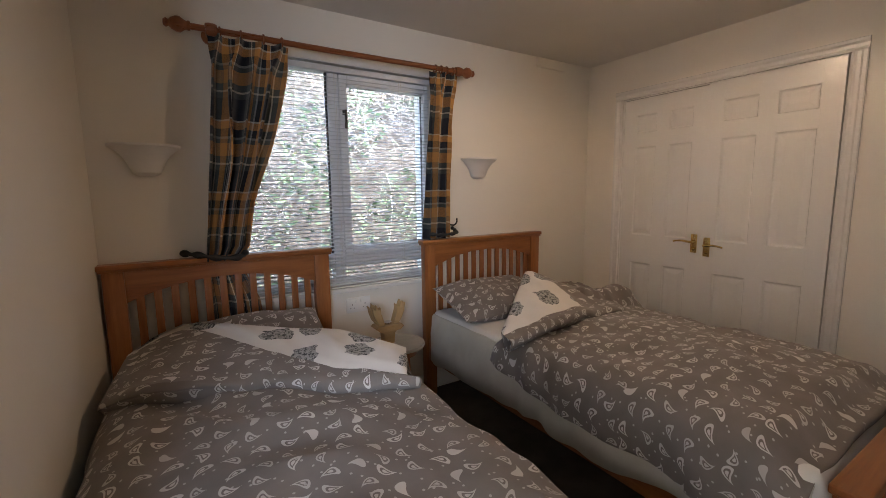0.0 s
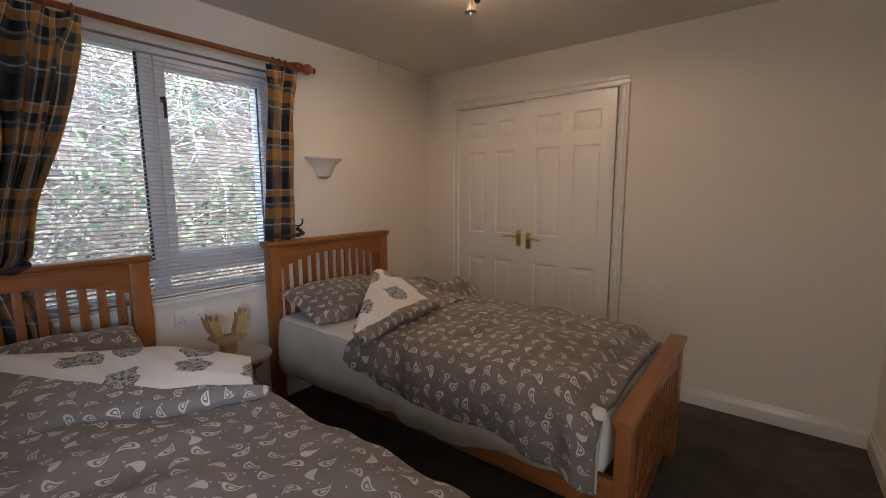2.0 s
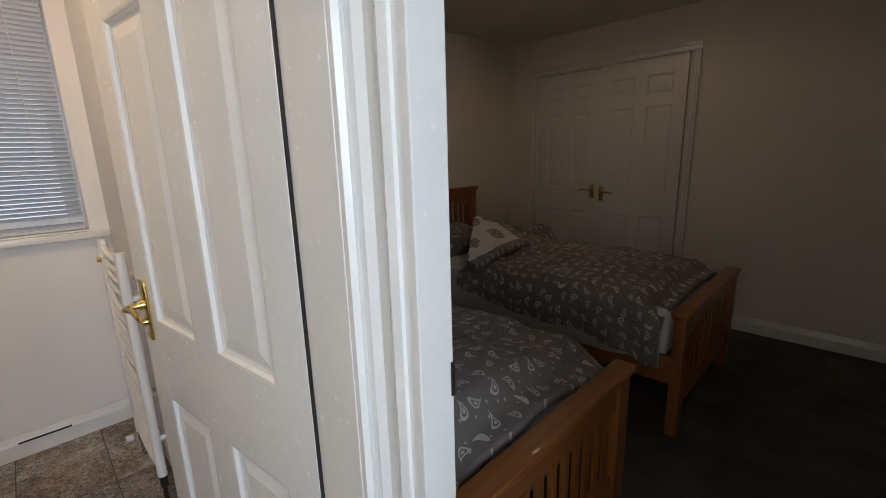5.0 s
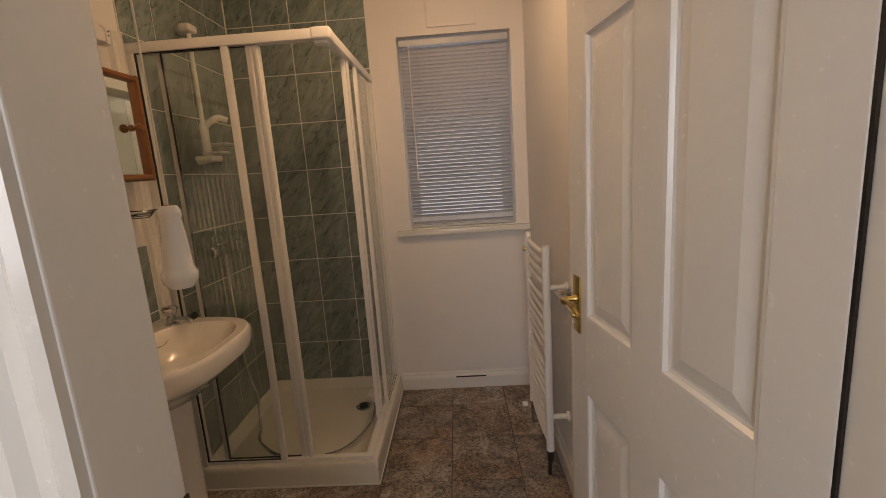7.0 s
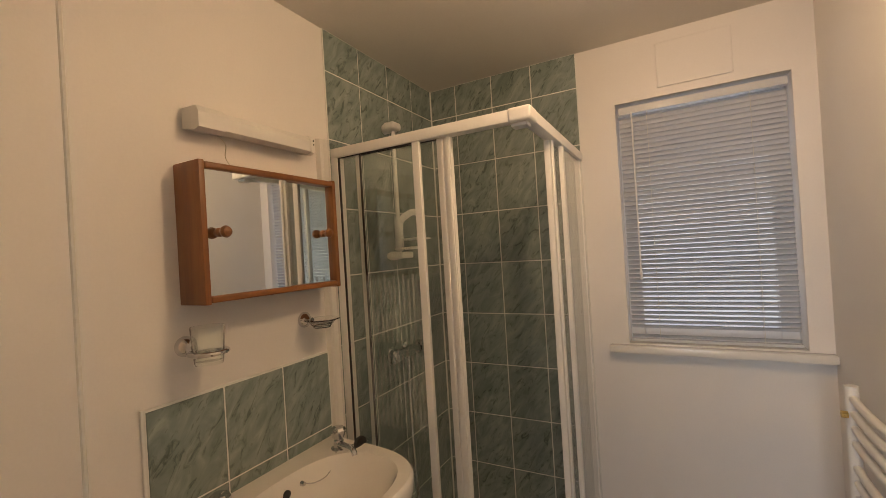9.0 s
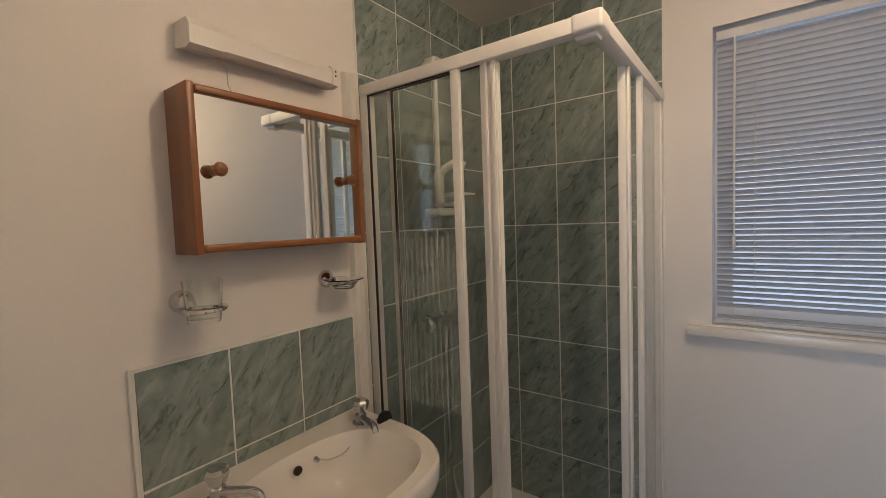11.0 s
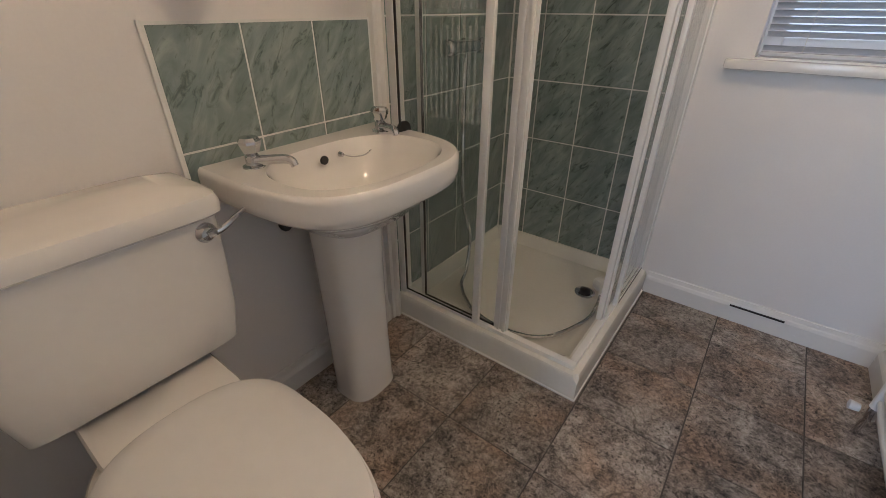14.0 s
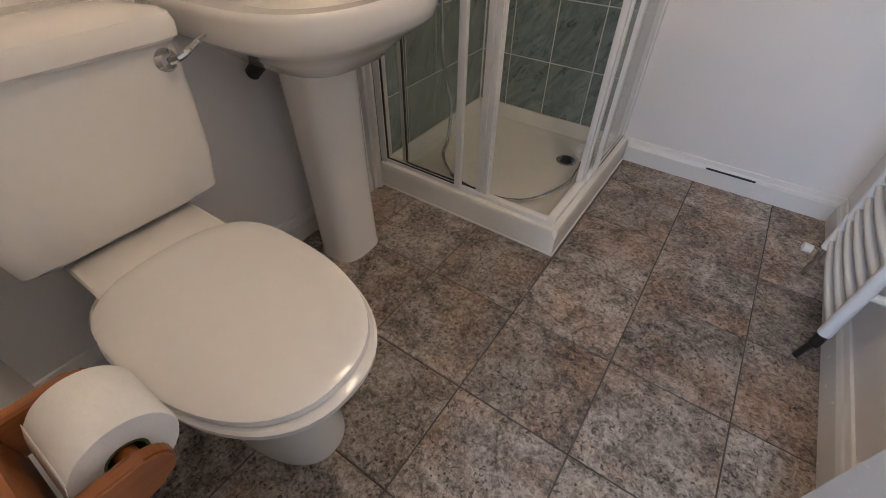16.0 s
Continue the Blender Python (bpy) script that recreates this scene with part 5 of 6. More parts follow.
def shower_screen():
    """Corner-entry enclosure: wall profiles, header, sill track, two fixed panes and two doors slid back."""
    th = thing("shower_enclosure", (0.4, -0.4, 0.1), "white-framed corner shower enclosure with doors slid open", "shower enclosure")
    lo, hi, cap = 0.105, 1.862, 1.900
    part("wall_profile", boxed(0.0, 0.036, YF - 0.020, YF + 0.020, lo, cap, 0.004), ALU, th, "", True)
    part("wall_profile", boxed(XS - 0.014, XS + 0.016, -0.030, 0.0, lo, cap, 0.004), ALU, th, "", True)
    part("header", boxed(0.0, XS - 0.03, YF - 0.022, YF + 0.022, hi, cap, 0.005), ALU, th, "", True)
    part("header", boxed(XS - 0.022, XS + 0.022, YF + 0.03, 0.0, hi, cap, 0.005), ALU, th, "", True)
    bm = bmesh.new()
    box(bm, XS - 0.05, XS + 0.0245, YF - 0.0245, YF + 0.045, hi - 0.003, cap + 0.003, 0.010, 3)
    box(bm, XS - 0.045, XS + 0.006, YF - 0.006, YF + 0.035, hi - 0.014, hi - 0.002, 0.004)
    part("corner_block", bm, PLASTIC, th, "rounded white corner cap", True)
    bm = boxed(0.036, XS + 0.013, YF - 0.013, YF + 0.013, lo, lo + 0.018, 0.003)
    box(bm, XS - 0.013, XS + 0.013, YF + 0.013, -0.030, lo, lo + 0.018, 0.003)
    part("sill_track", bm, ALU, th, "", True)

    def pane(a, b, y, name, along):
        if along == "X":
            g = boxed(a, b, y - 0.002, y + 0.002, lo + 0.018, hi + 0.002)
        else:
            g = boxed(y - 0.002, y + 0.002, a, b, lo + 0.018, hi + 0.002)
        ob = part(name, g, GLASS, th)
        ob.visible_shadow = False

    pane(0.03, 0.385, YF - 0.010, "fixed_pane", "X")
    pane(0.115, 0.475, YF + 0.010, "sliding_pane", "X")
    pane(-0.38, -0.028, XS + 0.009, "fixed_pane", "Y")
    pane(-0.49, -0.10, XS - 0.010, "sliding_pane", "Y")
    part("stile", boxed(0.372, 0.399, YF - 0.020, YF - 0.003, lo + 0.016, hi, 0.003), ALU, th, "", True)
    leaf = part("door_stile", boxed(0.458, 0.511, YF + 0.000, YF + 0.022, lo + 0.016, hi, 0.004), ALU, th, "", True)
    part("rib", boxed(0.474, 0.484, YF - 0.006, YF - 0.0004, lo + 0.016, hi, 0.002), ALU, leaf, "", True)
    part("rib", boxed(0.496, 0.509, YF - 0.008, YF - 0.0004, lo + 0.016, hi, 0.003), ALU, leaf, "", True)
    part("door_stile", boxed(0.106, 0.126, YF + 0.003, YF + 0.020, lo + 0.016, hi, 0.003), ALU, th, "", True)
    part("stile", boxed(XS + 0.001, XS + 0.018, -0.392, -0.368, lo + 0.016, hi, 0.003), ALU, th, "", True)
    leaf = part("door_stile", boxed(XS - 0.022, XS - 0.0, -0.520, -0.474, lo + 0.016, hi, 0.004), ALU, th, "", True)
    part("rib", boxed(XS + 0.0004, XS + 0.008, -0.506, -0.488, lo + 0.016, hi, 0.003), ALU, leaf, "", True)
    for a, b, y in ((0.0362, 0.0405, YF - 0.0165), (0.1262, 0.1305, YF + 0.0005)):
        part("gasket", boxed(a, b, y, y + 0.009, lo + 0.018, hi), RUBBER, th, "black rubber seal")
    for a, b, y in ((0.0405, 0.372, YF - 0.0155), (0.1305, 0.458, YF + 0.002)):
        part("gasket", boxed(a, b, y, y + 0.007, lo + 0.0182, lo + 0.0215), RUBBER, th, "black rubber seal")
        part("gasket", boxed(a, b, y, y + 0.007, hi - 0.003, hi - 0.0002), RUBBER, th, "black rubber seal")
    for y in (1.42, 1.05, 0.72):
        part("clip", boxed(0.128, 0.1325, YF - 0.0015, YF + 0.0035, y, y + 0.022), RUBBER, th, "small dark seal clip")
    part("gasket", boxed(XS + 0.0155, XS + 0.0178, -0.368, -0.030, lo + 0.018, lo + 0.021), RUBBER, th, "black rubber seal")
    bm = bmesh.new()
    for i in range(12):
        x = 0.135 + i * 0.0200
        for z0, z1 in ((0.86, 1.145), (1.165, 1.41)):
            box(bm, x, x + 0.010, YF - 0.0128, YF - 0.0122, z0, z1 - 0.02 * (i % 2))
    part("glass_print", bm, STRIPE, th, "frosted stripes printed on the glass")
    return th


shower_screen()


def shower_set():
    y = -0.46
    th = thing("shower_rail", (0.03, y, 1.5), "white shower riser rail with holder and soap tray", "shower rail")
    part("rail", tube(bmesh.new(), [(0.055, y, 2.05), (0.055, y, 1.48)], 0.0095, 12), PLASTIC, th, "", True)
    bm = lathe(bmesh.new(), [(0, 0), (0.022, 0), (0.022, 0.03), (0.016, 0.06), (0, 0.062)], (0.0, y, 2.055), 16, "X")
    box(bm, 0.03, 0.088, y - 0.045, y + 0.02, 2.038, 2.072, 0.012, 3)
    part("top_bracket", bm, PLASTIC, th, "", True)
    bm = lathe(bmesh.new(), [(0, 0), (0.02, 0), (0.02, 0.03), (0.014, 0.06), (0, 0.062)], (0.0, y, 1.475), 16, "X")
    box(bm, 0.035, 0.12, y - 0.075, y + 0.015, 1.462, 1.490, 0.010, 3)
    part("lower_bracket", bm, PLASTIC, th, "", True)
    part("slider", lathe(bmesh.new(), [(0, 1.495), (0.016, 1.495), (0.019, 1.51), (0.019, 1.625), (0.014, 1.645), (0, 1.648)], (0.057, y, 0), 16), PLASTIC, th, "", True)
    bm = tube(bmesh.new(), curve_points([(0.057, y, 1.62), (0.085, y + 0.012, 1.65), (0.115, y + 0.035, 1.668), (0.145, y + 0.055, 1.655)], 6), 0.015, 10)
    part("head_holder", bm, PLASTIC, th, "", True)
    part("soap_tray", boxed(0.04, 0.15, y + 0.0, y + 0.12, 1.543, 1.551, 0.003), PLASTIC, th, "", True)
    part("soap_tray", boxed(0.04, 0.13, y - 0.02, y + 0.07, 1.500, 1.512, 0.004), PLASTIC, th, "", True)
    v = thing("shower_valve", (0.03, -0.45, 1.04), "chrome bar shower mixer on the tiles", "shower valve")
    part("body", lathe(bmesh.new(), [(0, -0.075), (0.022, -0.075), (0.024, -0.05), (0.024, 0.05), (0.022, 0.075), (0, 0.075)], (0.06, -0.45, 1.04), 18, "Y"), CHROME, v, "", True)
    for s in (-1, 1):
        part("knob", lathe(bmesh.new(), [(0, s * 0.08), (0.028, s * 0.08), (0.031, s * 0.095), (0.031, s * 0.12), (0.024, s * 0.13), (0, s * 0.13)], (0.06, -0.45, 1.04), 10, "Y"), CHROME, v, "faceted chrome knob", True)
        part("inlet", lathe(bmesh.new(), [(0.026, 0), (0.026, 0.01), (0.012, 0.02), (0.012, 0.05)], (0.0, -0.45 + s * 0.055, 1.04), 14, "X"), CHROME, v, "", True)
    h = thing("shower_hose", (0.3, -0.6, 0.05), "coiled chrome shower hose with its head lying in the tray", "shower hose")
    pts = curve_points([(0.06, -0.45, 1.02), (0.07, -0.47, 0.8), (0.10, -0.50, 0.45), (0.11, -0.45, 0.25), (0.13, -0.50, 0.10), (0.16, -0.58, 0.062), (0.30, -0.69, 0.058), (0.48, -0.722, 0.062), (0.62, -0.66, 0.062), (0.705, -0.50, 0.075), (0.715, -0.40, 0.095), (0.705, -0.33, 0.10)], 26)
    part("hose", tube(bmesh.new(), pts, [0.0088 if i % 2 else 0.0070 for i in range(len(pts))], 8), CHROME, h, "ribbed chrome hose", True)
    bm = tube(bmesh.new(), curve_points([(0.705, -0.33, 0.10), (0.70, -0.29, 0.10), (0.69, -0.25, 0.095)], 5), [0.011, 0.012, 0.013, 0.013, 0.014, 0.014, 0.014, 0.015, 0.016, 0.018, 0.02], 12)
    lathe(bm, [(0, 0.055), (0.03, 0.055), (0.042, 0.07), (0.042, 0.09), (0.03, 0.105), (0, 0.11)], (0.675, -0.205, 0), 20)
    part("shower_head", bm, PLASTIC, h, "white plastic hand shower", True)


shower_set()


def super_ring(cx, cy, a, b, n, p=2.5, back=None):
    out = []
    for i in range(n):
        t = 2 * math.pi * i / n
        c, s = math.cos(t), math.sin(t)
        x = cx + a * math.copysign(abs(c) ** (2 / p), c)
        y = cy + b * math.copysign(abs(s) ** (2 / p), s)
        out.append((x if back is None else max(x, back), y))
    return out


def loft(bm, rings, cap=(True, True)):
    vs = [[bm.verts.new(p) for p in r] for r in rings]
    n = len(vs[0])
    for p, q in zip(vs, vs[1:]):
        for i in range(n):
            bm.faces.new((p[i], p[(i + 1) % n], q[(i + 1) % n], q[i]))
    if cap[0]:
        bm.faces.new(vs[0])
    if cap[1]:
        bm.faces.new(vs[-1])
    return bm


def basin_outline(s, sh, n=72, ox=0.0):
    """D-shaped plan: straight back, bowed front; s shrinks it, sh moves it."""
    cy, hw = -1.195, 0.297
    out = []
    for i in range(n):
        t = 2 * math.pi * i / n
        c, q = math.cos(t), math.sin(t)
        x = 0.455 * abs(c) ** 0.50 if c > 0 else -0.0
        y = hw * math.copysign(abs(q) ** (0.55 if c < 0 else 0.60), q)
        if c <= 0:
            x = 0.03 * (1 - abs(c)) * 0 + 0.001
            y = hw * math.copysign(abs(q), q)
        x = 0.20 + (x - 0.20) * s + sh
        out.append((x + ox, cy + y * s))
    return out


def basin():
    th = thing("wash_basin", (0.2, -1.17, 0), "white pedestal wash basin with two chrome taps", "wash basin")
    bm = bmesh.new()
    levels = [(0.35, 0.0, 0.650), (0.52, 0.0, 0.668), (0.68, 0.0, 0.708), (0.83, 0, 0.738), (0.945, 0, 0.757), (0.982, 0, 0.768), (0.998, 0, 0.790), (1.0, 0, 0.818), (0.992, 0, 0.830), (0.97, 0, 0.836)]
    rings = [[(max(x, 0.002), y, z) for x, y in basin_outline(s, sh)] for s, sh, z in levels]
    for a, b, z, cx in ((0.168, 0.232, 0.836, 0.252), (0.161, 0.224, 0.826, 0.252), (0.148, 0.206, 0.79, 0.250), (0.12, 0.165, 0.735, 0.245), (0.08, 0.11, 0.705, 0.235), (0.03, 0.035, 0.695, 0.23)):
        ring = []
        for i in range(72):
            t = 2 * math.pi * i / 72
            c, q = math.cos(t), math.sin(t)
            ring.append((cx + a * math.copysign(abs(c) ** 0.8, c), -1.195 + b * math.copysign(abs(q) ** 0.8, q), z))
        rings.append(ring)
    loft(bm, rings)
    part("bowl", bm, PORCELAIN, th, "", True)
    bm = bmesh.new()
    ped = []
    for z, a, b, cx in ((0.0, 0.085, 0.095, 0.175), (0.02, 0.082, 0.092, 0.175), (0.2, 0.080, 0.093, 0.172), (0.5, 0.081, 0.096, 0.172), (0.66, 0.086, 0.100, 0.172)):
        ped.append([(x, y, z) for x, y in super_ring(cx, -1.205, a, b, 40, 3.0)])
    part("pedestal", loft(bm, ped), PORCELAIN, th, "white ceramic pedestal", True)
    part("overflow", lathe(bmesh.new(), [(0.0, 0.0), (0.012, 0.0), (0.012, 0.006), (0.0, 0.006)], (0.112, -1.204, 0.803), 16, "X"), RUBBER, th, "dark overflow hole", True)
    for y, sp in ((-1.400, 1), (-0.972, -1)):
        x = 0.105
        bm = lathe(bmesh.new(), [(0.0, 0.833), (0.027, 0.833), (0.026, 0.839), (0.018, 0.843), (0.017, 0.862), (0.013, 0.866), (0.0, 0.866)], (x, y, 0), 20)
        pts = curve_points([(x, y, 0.850), (x + 0.03, y + 0.012 * sp, 0.855), (x + 0.075, y + 0.030 * sp, 0.862), (x + 0.098, y + 0.039 * sp, 0.860), (x + 0.106, y + 0.042 * sp, 0.848)], 5)
        tube(bm, pts, [0.013 - 0.004 * i / len(pts) for i in range(len(pts))], 10)
        tap = part("tap", bm, CHROME, th, "chrome pillar tap", True)
        part("tap_head", lathe(bmesh.new(), [(0.0, 0.866), (0.013, 0.866), (0.019, 0.872), (0.027, 0.893), (0.027, 0.899), (0.021, 0.907), (0.0, 0.910)], (x, y, 0), 8), CHROME, tap, "faceted chrome head", False)
    plug = part("plug", lathe(bmesh.new(), [(0.0, 0.0), (0.024, 0.0), (0.027, 0.006), (0.027, 0.014), (0.0, 0.017)], (0.150, -0.925, 0.838), 18, "X"), RUBBER, th, "black rubber plug hung on its chain", True)
    pts = curve_points([(0.118, -1.144, 0.806), (0.125, -1.11, 0.792), (0.130, -1.06, 0.790), (0.128, -1.02, 0.815), (0.122, -0.995, 0.842), (0.152, -0.926, 0.842)], 12)
    part("chain", tube(bmesh.new(), pts, [0.0022 if i % 2 else 0.0012 for i in range(len(pts))], 6), CHROME, th, "fine ball chain", True)
    part("chain_stay", lathe(bmesh.new(), [(0, 0), (0.008, 0), (0.006, 0.012), (0, 0.014)], (0.112, -1.146, 0.806), 12, "X"), CHROME, th, "", True)
    part("waste", lathe(bmesh.new(), [(0, 0.6965), (0.024, 0.6965), (0.02, 0.699), (0, 0.698)], (0.23, -1.17, 0), 20), CHROME, th, "", True)
    part("trap_pipe", tube(bmesh.new(), curve_points([(0.03, -1.31, 0.62), (0.08, -1.30, 0.66), (0.13, -1.26, 0.68)], 6), 0.02, 10), RUBBER, th, "dark waste pipe", True)


basin()


def toilet():
    cy = -1.772
    th = thing("toilet", (0.35, cy, 0), "white low-level toilet with a closed seat", "toilet")
    bm = bmesh.new()
    rings = []
    for z, x1, hw in ((0.445, 0.150, 0.190), (0.46, 0.165, 0.208), (0.56, 0.178, 0.222), (0.70, 0.186, 0.228), (0.795, 0.188, 0.230)):
        rings.append([(x, y, z) for x, y in super_ring(x1 / 2 + 0.004, cy, x1 / 2, hw, 40, 9.0)])
    cistern = part("cistern", loft(bm, rings), PORCELAIN, th, "white cistern against the wall", True)
    rings = []
    for z, x1, hw in ((0.792, 0.20, 0.232), (0.799, 0.208, 0.237), (0.822, 0.210, 0.239), (0.838, 0.204, 0.234), (0.846, 0.190, 0.222), (0.851, 0.12, 0.17)):
        rings.append([(x, y, z) for x, y in super_ring(x1 / 2 + 0.002, cy, x1 / 2, hw, 40, 9.0)])
    part("cistern_lid", loft(bmesh.new(), rings), PORCELAIN, cistern, "", True)
    bm = lathe(bmesh.new(), [(0.0, 0.0), (0.022, 0.0), (0.022, 0.006), (0.014, 0.016), (0.0, 0.018)], (0.188, -1.582, 0.760), 18, "X")
    tube(bm, curve_points([(0.205, -1.582, 0.760), (0.215, -1.56, 0.766), (0.218, -1.525, 0.784), (0.215, -1.502, 0.792)], 6), [0.008 - 0.0002 * i for i in range(19)], 8)
    part("flush_lever", bm, CHROME, cistern, "chrome flush lever", True)

    def egg(z, back, front, hw, n=56):
        """Egg-shaped plan, blunt at the back."""
        out = []
        mid = back + (front - back) * 0.42
        for i in range(n):
            t = 2 * math.pi * i / n
            c, s = math.cos(t), math.sin(t)
            x = mid + ((front - mid) * abs(c) ** 0.92 if c > 0 else -(mid - back) * abs(c) ** 0.55)
            out.append((x, cy + hw * math.copysign(abs(s) ** 0.85, s), z))
        return out

    pan = [egg(0.0, 0.24, 0.665, 0.115), egg(0.015, 0.24, 0.665, 0.114), egg(0.10, 0.23, 0.64, 0.105), egg(0.20, 0.22, 0.64, 0.115), egg(0.29, 0.20, 0.69, 0.152), egg(0.35, 0.18, 0.75, 0.182), egg(0.385, 0.17, 0.77, 0.190), egg(0.392, 0.18, 0.765, 0.186)]
    part("pan", loft(bmesh.new(), pan), PORCELAIN, th, "", True)
    rings = []
    for z, x0, x1, hw in ((0.36, 0.10, 0.30, 0.10), (0.40, 0.09, 0.31, 0.135), (0.425, 0.09, 0.31, 0.14), (0.432, 0.10, 0.30, 0.135)):
        rings.append([(x, y, z) for x, y in super_ring((x0 + x1) / 2, cy, (x1 - x0) / 2, hw, 40, 9.0)])
    part("pan_shelf", loft(bmesh.new(), rings), PORCELAIN, th, "flat ceramic shelf behind the seat", True)
    part("seat", loft(bmesh.new(), [egg(0.393, 0.255, 0.780, 0.188), egg(0.397, 0.250, 0.793, 0.196), egg(0.412, 0.250, 0.795, 0.197), egg(0.416, 0.254, 0.789, 0.194)]), SEAT, th, "white plastic seat ring", True)
    part("seat_lid", loft(bmesh.new(), [egg(0.418, 0.256, 0.771, 0.188), egg(0.421, 0.250, 0.779, 0.192), egg(0.434, 0.250, 0.777, 0.192), egg(0.440, 0.258, 0.763, 0.184), egg(0.4425, 0.29, 0.71, 0.15), egg(0.4435, 0.38, 0.56, 0.06)]), SEAT, th, "closed white plastic lid", True)
    part("flush_pipe", tube(bmesh.new(), curve_points([(0.09, cy, 0.45), (0.09, cy, 0.38), (0.13, cy, 0.33), (0.22, cy, 0.32)], 6), 0.022, 12), PLASTIC, th, "", True)
    part("soil_pipe", tube(bmesh.new(), [(0.0, cy, 0.19), (0.24, cy, 0.19)], 0.05, 16), PLASTIC, th, "", True)


toilet()


def mirror_cabinet():
    y0, y1, z0, z1, d = -1.410, -0.922, 1.382, 1.752, 0.112
    th = thing("mirror_cabinet", (0.05, -1.16, z0), "orange pine wall cabinet with two sliding mirror doors", "bathroom cabinet")
    for a, b in ((y0, y0 + 0.016), (y1 - 0.016, y1)):
        part("side_panel", boxed(0, d, a, b, z0, z1, 0.004), PINE["Z"], th, "", True)
    part("bottom_rail", boxed(0.0, d + 0.002, y0 + 0.016, y1 - 0.016, z0 + 0.004, z0 + 0.022, 0.006, 3), PINE["Y"], th, "", True)
    part("top_rail", boxed(0.0, d + 0.002, y0 + 0.016, y1 - 0.016, z1 - 0.022, z1 - 0.004, 0.006, 3), PINE["Y"], th, "", True)
    part("back_panel", boxed(0.0, 0.006, y0 + 0.016, y1 - 0.016, z0 + 0.022, z1 - 0.022), PINE["Y"], th)
    for a, b, x, ky in ((y0 + 0.017, -1.13, d - 0.008, y0 + 0.05), (-1.17, y1 - 0.017, d - 0.018, y1 - 0.055)):
        m = part("mirror_door", boxed(x - 0.004, x, a, b, z0 + 0.020, z1 - 0.020), MIRROR, th, "sliding mirror door")
        prof = [(0.0, 0.0), (0.012, 0.0), (0.012, 0.004), (0.006, 0.008), (0.006, 0.016), (0.014, 0.022), (0.016, 0.030), (0.012, 0.038), (0.0, 0.041)]
        part("knob", lathe(bmesh.new(), prof, (x, ky, 1.567), 18, "X"), PINE["Z"], m, "turned wooden knob", True)
    return th


mirror_cabinet()


def strip_light():
    th = thing("shaver_light", (0.03, -1.17, 1.86), "white plastic strip light above the mirror cabinet, unlit", "strip light")
    bm = extrude(bmesh.new(), [(0.0, 1.858), (0.05, 1.846), (0.068, 1.852), (0.07, 1.886), (0.06, 1.902), (0.0, 1.905)], "Y", -1.30, -0.985)
    part("diffuser", bm, PLASTIC, th, "white ribbed diffuser", False)
    for a, b in ((-1.378, -1.30), (-0.985, -0.968)):
        bm = extrude(bmesh.new(), [(0.0, 1.853), (0.052, 1.842), (0.072, 1.848), (0.074, 1.888), (0.062, 1.906), (0.0, 1.909)], "Y", a, b)
        part("end_cap", bm, PLASTIC, th)
    bm = bmesh.new()
    for z in (1.875, 1.888):
        lathe(bm, [(0, 0), (0.003, 0), (0.003, 0.001), (0, 0.001)], (0.074, -0.976, z), 8, "X")
    part("screw_hole", bm, RUBBER, th)
    part("wire", tube(bmesh.new(), curve_points([(0.02, -1.30, 1.855), (0.05, -1.29, 1.82), (0.02, -1.27, 1.79), (0.03, -1.255, 1.755)], 8), 0.0015, 6), CORD, th, "thin white wire", True)


strip_light()


def ring_holder(name, y, z, label, glass_prof, ring_r):
    th = thing(name, (0.0, y, z), label, "wall holder")
    part("rose", lathe(bmesh.new(), [(0.0, 0.0), (0.027, 0.0), (0.027, 0.006), (0.018, 0.018), (0.010, 0.026), (0.008, 0.04), (0.0, 0.04)], (0, y, z + 0.012), 22, "X"), CHROME, th, "", True)
    cx, cy = 0.04 + ring_r, y + 0.012
    bm = bmesh.new()
    tube(bm, [(cx + ring_r * math.cos(a), cy + ring_r * math.sin(a), z) for a in [2 * math.pi * i / 28 for i in range(29)]], 0.006, 8)
    part("ring", bm, CHROME, th, "", True)
    ob = part("glass", lathe(bmesh.new(), glass_prof, (cx, cy, z), 24), GLASS, th, "clear glass", True)
    return th


ring_holder("tumbler_holder", -1.405, 1.262, "chrome ring holder with a clear glass tumbler", [(0.0, -0.030), (0.032, -0.030), (0.034, -0.026), (0.041, 0.066), (0.038, 0.066), (0.031, -0.020), (0.0, -0.020)], 0.044)
ring_holder("soap_dish", -0.995, 1.262, "chrome holder with a shallow clear glass soap dish", [(0.0, -0.014), (0.028, -0.014), (0.046, 0.008), (0.060, 0.013), (0.058, 0.016), (0.043, 0.012), (0.026, -0.009), (0.0, -0.009)], 0.032)


